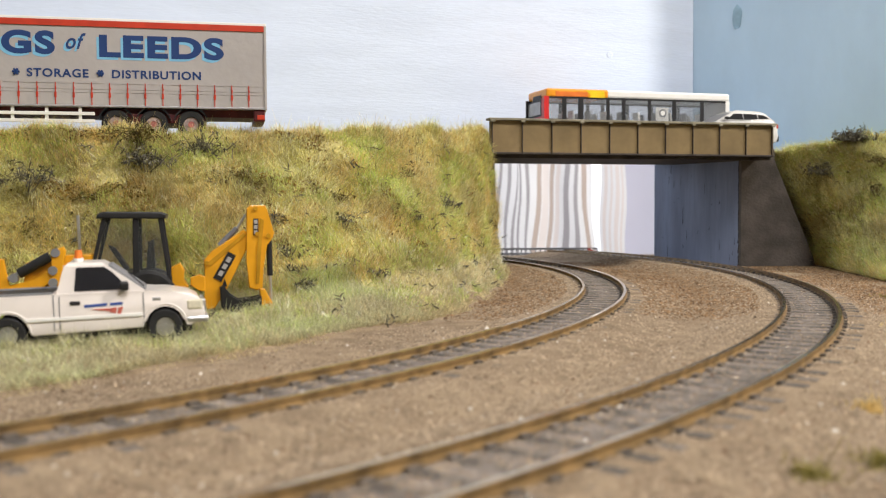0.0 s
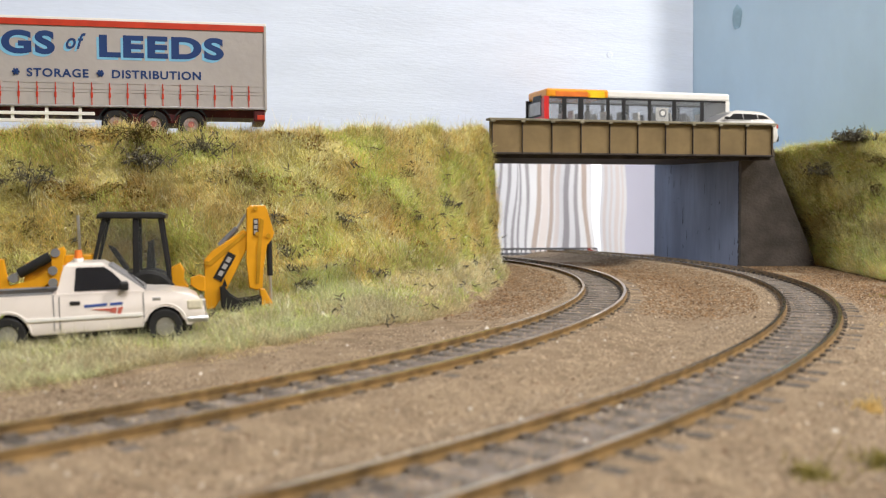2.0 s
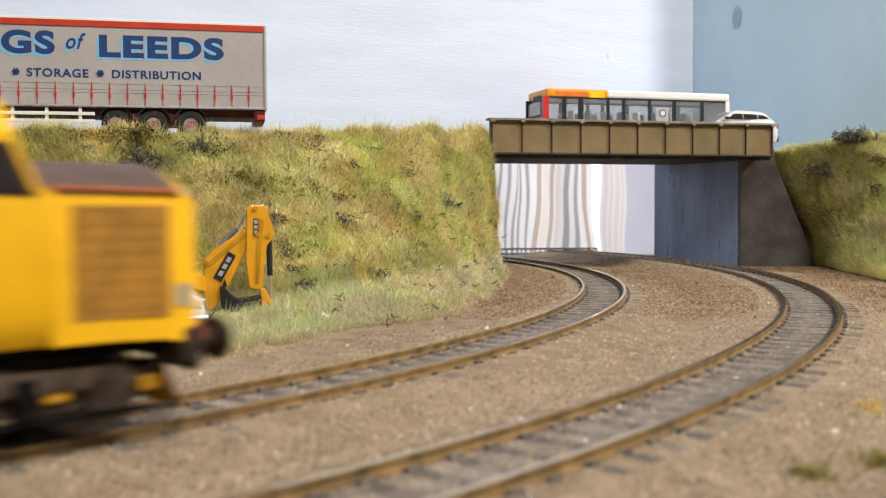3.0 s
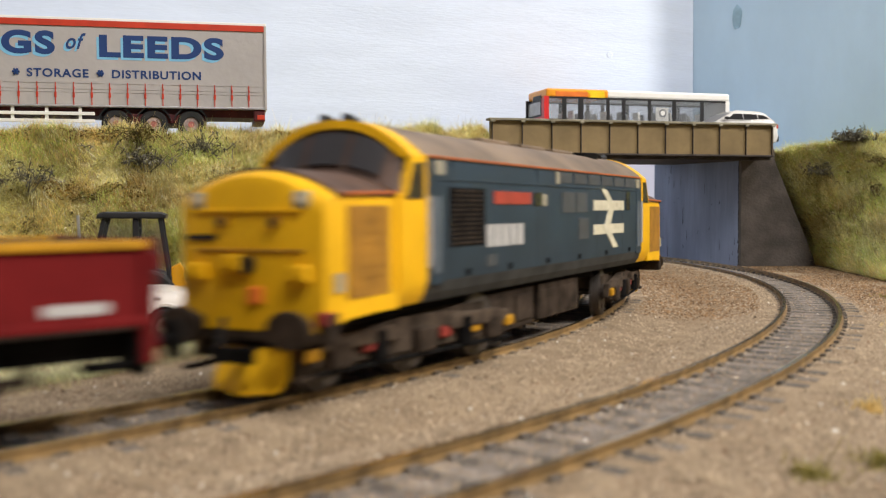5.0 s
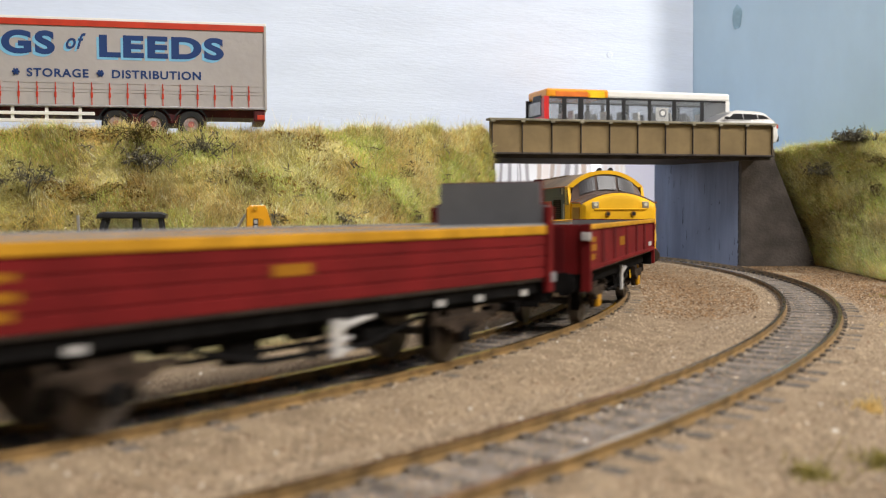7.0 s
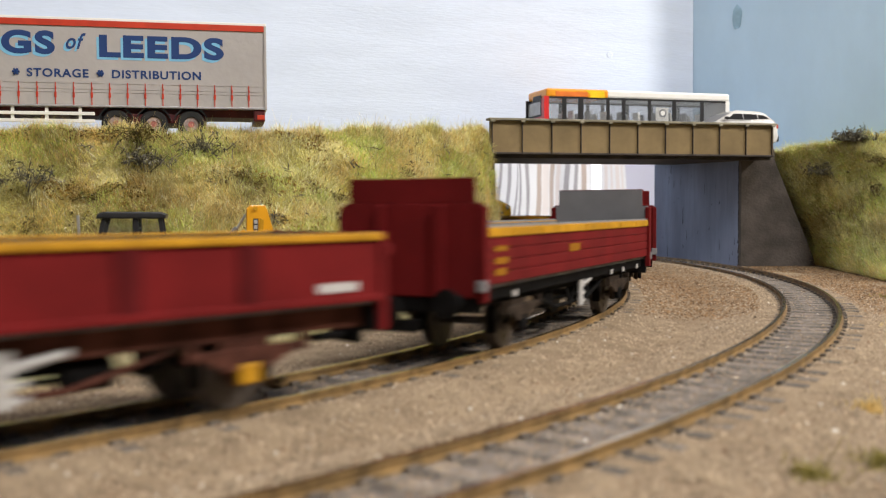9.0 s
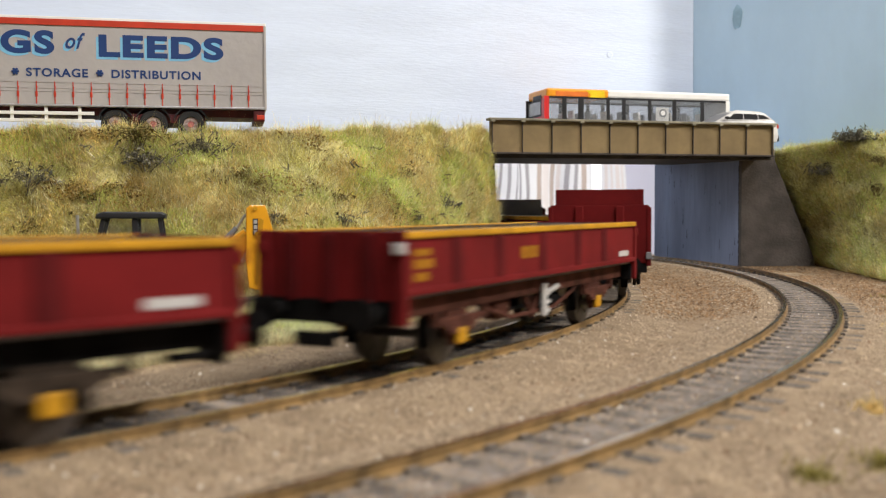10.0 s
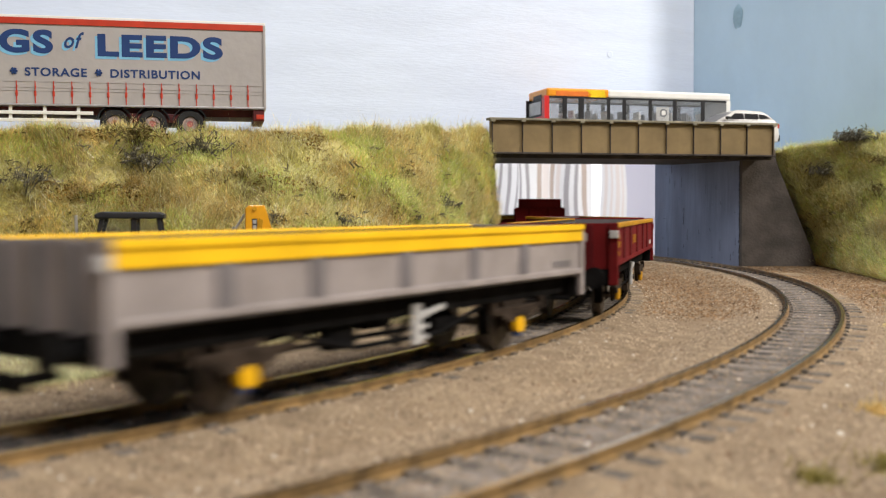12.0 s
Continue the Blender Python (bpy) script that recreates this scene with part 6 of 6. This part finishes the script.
        part("number_bar", box(B(), min(sx * 115.6, sx * 115.95), max(sx * 115.6, sx * 115.95), 7.0, 13.4, 28.2, 29.2), BLACK, nose)
        part("headlight", rod(B(), (sx * 115, 0, 24), (sx * 116.6, 0, 24), 1.6, 14), BLACK, nose)
        part("red_panel", box(B(), min(sx * 115, sx * 116.3), max(sx * 115, sx * 116.3), -3.0, 0.0, 17.2, 20.2, 0.3), ORANGE, nose)
        for y in (-2.6, 2.6):
            part("horn", rod(B(), (sx * 82.4, y, 51.2), (sx * 87, y, 51.4), 0.7, 10, 1.2), BLACK, cab, "black roof horn")
        bm = box(B(), min(sx * 112, sx * 115.4), max(sx * 112, sx * 115.4), -16.4, 16.4, 10.6, 16.0, 0.4)
        part("buffer_beam", bm, FRAME_GRIME, e, "grimy buffer beam")
        for y in (-15, 15):
            part("beam_patch", box(B(), min(sx * 113, sx * 116), max(sx * 113, sx * 116), y - 1.2, y + 1.2, 13.8, 16.2, 0.4), RED_DULL, e)
        for y in (-11.4, 11.4):
            bm = rod(B(), (sx * 115, y, 13.4), (sx * 119.5, y, 13.4), 1.8, 12)
            prism(bm, [(y + 4.6 * math.cos(k * math.pi / 10), 13.4 + 3.3 * math.sin(k * math.pi / 10)) for k in range(20)], min(sx * 119.5, sx * 120.8), max(sx * 119.5, sx * 120.8), "x", 0.2)
            part("buffer", bm, FRAME_GRIME, e, "oval dark buffer")
        bm = B()
        rows = []
        for x, z, half in ((113.6, 9.4, 7.4), (114.4, 7.0, 7.8), (115.6, 4.2, 7.8), (117.0, 1.6, 6.8), (116.5, 1.4, 6.6), (114.8, 4.2, 7.4), (113.0, 9.4, 7.2)):
            rows.append([(sx * (x + 1.8 * (1 - abs(k) / 6) ** 1.5), half * k / 6, z + (0.09 * abs(k) if z < 3 else 0)) for k in range(-6, 7)])
        loft(bm, rows, close=False, caps=False)
        part("snow_plough", bm, YELLOW, e, "yellow snow plough", True)
        bm = rod(B(), (sx * 115.6, 5.5, 14.5), (sx * 117.4, 5.5, 10.2), 0.5, 8)
        rod(bm, (sx * 115.6, -6.5, 14.5), (sx * 117.4, -6.5, 10.2), 0.5, 8)
        part("brake_hose", bm, BLACK, e)
        coupling(e, sx * 112, sx)
    # body details on both sides
    for sy in (-1, 1):
        def sidebox(name, x0, x1, z0, z1, mat, label="", proud=0.2, parent=e):
            y0, y1 = sorted((sy * (W - 0.3), sy * (W + proud)))
            return part(name, box(B(), x0, x1, y0, y1, z0, z1, 0.08), mat, parent, label)
        for s in (-1, 1):
            door = sidebox("cab_door", min(s * 74.6, s * 80.4), max(s * 74.6, s * 80.4), 18.4, 41.6, BLUE, "blue cab door", 0.12)
            sidebox("door_handrail", s * 80.9 - 0.35, s * 80.9 + 0.35, 22, 36, DECAL_WHITE, "pale handrail", 0.6)
            sidebox("kick_plate", min(s * 75.4, s * 79.6), max(s * 75.4, s * 79.6), 20.6, 36.0, DOOR_GREY, "grey door panel", 0.28)
            sidebox("vent_box", min(s * 74, s * 78), max(s * 74, s * 78), 40.4, 43.2, VENT_CREAM, "", 0.3)
        grille = sidebox("body_grille", -71.5, -53, 25.6, 38, FRAME_BLACK, "dark brown side grille", 0.14)
        for k in range(12):
            sidebox("grille_slat", -71.4, -54.1, 26.1 + k, 26.5 + k, FRAME_GRIME, "", 0.3, grille)
        sidebox("nameplate", -48, -25, 34.6, 37.5, PLATE_RED, "red nameplate", 0.25)
        bm = B()
        y0, y1 = sorted((sy * (W - 0.1), sy * (W + 0.14)))
        for k in range(5):
            box(bm, -52 + 4.6 * k, -52 + 4.6 * k + 3.7, y0, y1, 25.0, 30.0)
        part("number_bar", bm, DECAL_WHITE, e, "white number shown as bars")
        sidebox("number_bar", -52, -46, 20.6, 23.2, GRILLE, "", 0.14)
        sidebox("small_window", -22.6, -17, 34.2, 37.6, DARKGLASS, "small dark engine room window")
        sidebox("vent_box", -16.4, -13, 34.2, 37.2, VENT_CREAM)
        for x0, x1, z0, z1 in ((-1, 9.5, 32.4, 38), (11, 21, 32.4, 38), (13, 22.5, 24.8, 30.8)):
            sidebox("body_grille", x0, x1, z0, z1, GRILLE, "dark side grille", 0.14)
        for k in range(6):
            sidebox("cantrail_grille", -4 + k * 13, 7 + k * 13, 40.4, 43.2, GRILLE, "", 0.16)
        sidebox("vent_box", -6, -3.4, 40.0, 43.2, VENT_CREAM)
        part("lower_skirt", prism(B(), [(sy * (W - 2.1), 15.0), (sy * (W - 0.95), 16.8), (sy * (W - 0.25), 19.0), (sy * (W - 0.1), 19.0), (sy * (W - 0.8), 16.7), (sy * (W - 1.95), 14.9)], -81, 81, "x"), SKIRT, e, "grimy lower body edge")
        for x in (-70, -20, 30, 58):
            sidebox("panel_seam", x - 0.12, x + 0.12, 19.6, 43.4, SKIRT, "", 0.03)
        sidebox("side_rail", -81, 81, 39.3, 39.6, BLUE, "", 0.22)
        sidebox("small_window", 62, 66, 33, 39, DARKGLASS)
        # the double chevron emblem as plain shapes
        y0, y1 = sorted((sy * (W - 0.1), sy * (W + 0.16)))
        bm = box(B(), 27, 59, y0, y1, 33.0, 36.0)
        box(bm, 27, 59, y0, y1, 25.8, 28.8)
        for pts in (((34, 39.6), (39.5, 39.6), (48.5, 34.6), (43, 34.6)), ((43, 34.6), (48.5, 34.6), (43.0, 27.4), (37.5, 27.4)), ((37.5, 27.4), (43, 27.4), (52.5, 21.4), (47, 21.4))):
            prism(bm, pts, y0 - 0.04, y1 + 0.04, "y")
        part("emblem", bm, LAMP_CLEAR, e, "cream double-arrow emblem")
        for x in (-62, -38, -12, 14, 40, 66):
            sidebox("body_step", x - 1.1, x + 1.1, 19.4, 20.8, FRAME_BLACK, "", 0.15)
    # underframe
    bm = box(B(), -44, -12, -13.6, 13.6, 3.6, 13.6, 0.6)
    part("fuel_tank", bm, FRAME_GRIME, e, "grimy brown fuel tank")
    part("battery_box", box(B(), -9, 24, -13.9, 13.9, 4.2, 13.8, 0.5), FRAME_GRIME, e, "grimy battery box")
    for sy in (-1, 1):
        for x in (-38, -20, -2, 16):
            part("box_panel", box(B(), x - 5.4, x + 5.4, min(sy * 13.5, sy * 14.1), max(sy * 13.5, sy * 14.1), 5.4, 12, 0.2), FRAME_GRIME, e)
    part("underframe", box(B(), -112, 112, -12, 12, 12.6, 15.4), FRAME_BLACK, e)
    bogies = []
    for sx in (-1, 1):
        b = B()
        for sy in (-1, 1):
            y0, y1 = sorted((sy * 13.4, sy * 11.6))
            prism(b, [(-37, 6.4), (-36, 10.2), (-24, 10.6), (-8, 12.0), (8, 12.0), (24, 10.6), (36, 10.2), (37, 6.4), (30, 5.0), (-30, 5.0)], y0, y1, "y", 0.3)
        box(b, -30, 30, -10, 10, 8.4, 12.4)
        bogie = part("bogie", b, BOGIE_BROWN, e, "grimy brown six-wheel bogie")
        for sy in (-1, 1):
            ya, yb = sorted((sy * 13.2, sy * 15.0))
            for x in (-20, 20):
                part("equaliser", prism(B(), [(x - 12, 9.2), (x - 9, 11.2), (x + 9, 11.2), (x + 12, 9.2), (x + 11, 8.2), (x - 11, 8.2)], ya, yb, "y", 0.2), BOGIE_BROWN, bogie)
                for dx in (-5, 5):
                    part("spring_coil", rod(B(), (x + dx, sy * 14.2, 8.2), (x + dx, sy * 14.2, 5.0), 1.2, 10), FRAME_GRIME, bogie)
            part("footstep", box(B(), sx * 36 - 2.4, sx * 36 + 2.4, ya, yb, 3.6, 4.4, 0.1), FRAME_GRIME, bogie)
        for sy in (-1, 1):
            for k, x in enumerate((-27, 0, 27)):
                y0, y1 = sorted((sy * 13.2, sy * 15.2))
                part("axlebox", box(B(), x - 3, x + 3, y0, y1, 4.6, 9.6, 0.5), FRAME_GRIME, bogie)
            for x in (-15, 15):
                bm = rod(B(), (x, sy * 14, 4.8), (x, sy * 14, 10.4), 1.9, 12)
                part("spring", bm, FRAME_BLACK, bogie)
            for x, mt in ((-34, YELLOW_DULL), (-18, RED_DULL), (19.5, YELLOW_DULL), (8, RED_DULL), (34, YELLOW_DULL)):
                y0, y1 = sorted((sy * 13.3, sy * 14.6))
                part("brake_cylinder", box(B(), x - 1.9, x + 1.9, y0, y1, 6.6, 9.0, 0.5), mt, bogie, "painted brake cylinder end")
            part("brake_rod", rod(B(), (-34, sy * 14.2, 4.2), (34, sy * 14.2, 4.2), 0.5, 6), FRAME_BLACK, bogie)
        for x in (-27, 0, 27):
            wheelset(bogie, x, 7.2)
        bogies.append((bogie, sx * 74.0))
    return e, bogies


engine, engine_bogies = loco()
engine.scale = (0.985, 1, 1)
maroon_label = "maroon open box wagon with yellow rim and gold markings"
wagon_a = box_wagon(maroon_label, MAROON, MAROON_DARK, YELLOW_DULL, 27.9, True)
wagon_b = plank_wagon("maroon planked wagon with tall bulkhead ends, grey inside")
wagon_c = copy_thing(wagon_b, Matrix())
wagon_d = box_wagon("maroon open box wagon with rusty brown underframe and yellow rim", MAROON, MAROON_DARK, YELLOW_DULL, 27.9, True, YELLOW_DULL, FRAME_RUSTY)
wagon_e = copy_thing(wagon_a, Matrix())
wagon_f = box_wagon("grey open box wagon with broad yellow upper band", WAGON_GREY, WAGON_RIB_GREY, WAGON_YELLOW, 25.2, False, YELLOW)
WAGONS = [wagon_a, wagon_b, wagon_c, wagon_d, wagon_e, wagon_f]


def travelled(t):
    """Where the locomotive's middle is along the track: it gathers speed, then runs evenly at 143.75 mm a second."""
    if t >= 6.5:
        return -32.5 + 143.75 * (t - 6.5)
    clock, speed = (-1.0, 3.0, 4.8, 5.2, 5.75, 6.5), (115, 115, 127, 129, 139, 143.75)
    steps = np.linspace(t, 6.5, 60)
    v = np.interp(steps, clock, speed)
    return float(-32.5 - np.sum((v[1:] + v[:-1]) / 2 * np.diff(steps)))


def motions():
    times = [i / 10 for i in range(121)]
    fine = [i / 30 for i in range(361)]

    def stand(s, half):
        x, y, h = chord(s, half)
        return at(x, y, 0, 0, 0, math.degrees(h))
    walk(engine, [(t, stand(travelled(t), 74)) for t in times])
    for bogie, off in engine_bogies:
        rows = []
        for t in times:
            s = travelled(t)
            turn = chord(s + off, 27)[2] - chord(s, 74)[2]
            rows.append((t, at(off, 0, 0, 0, 0, math.degrees(turn))))
        walk(bogie, rows)
    for w, behind in zip(WAGONS, (209.5, 378, 554, 726.5, 903, 1073)):
        walk(w, [(t, stand(travelled(t) - behind, 43.5)) for t in times])
    for top in (engine, *WAGONS):
        for ob in top.children_recursive:
            if ob.name.split(".")[0] == "wheelset":
                x, r = ob.matrix_basis.translation.x / MM, ob.matrix_basis.translation.z / MM
                walk(ob, [(t, at(x, 0, r) @ Matrix.Rotation(travelled(t) / r, 4, "Y")) for t in fine])


motions()
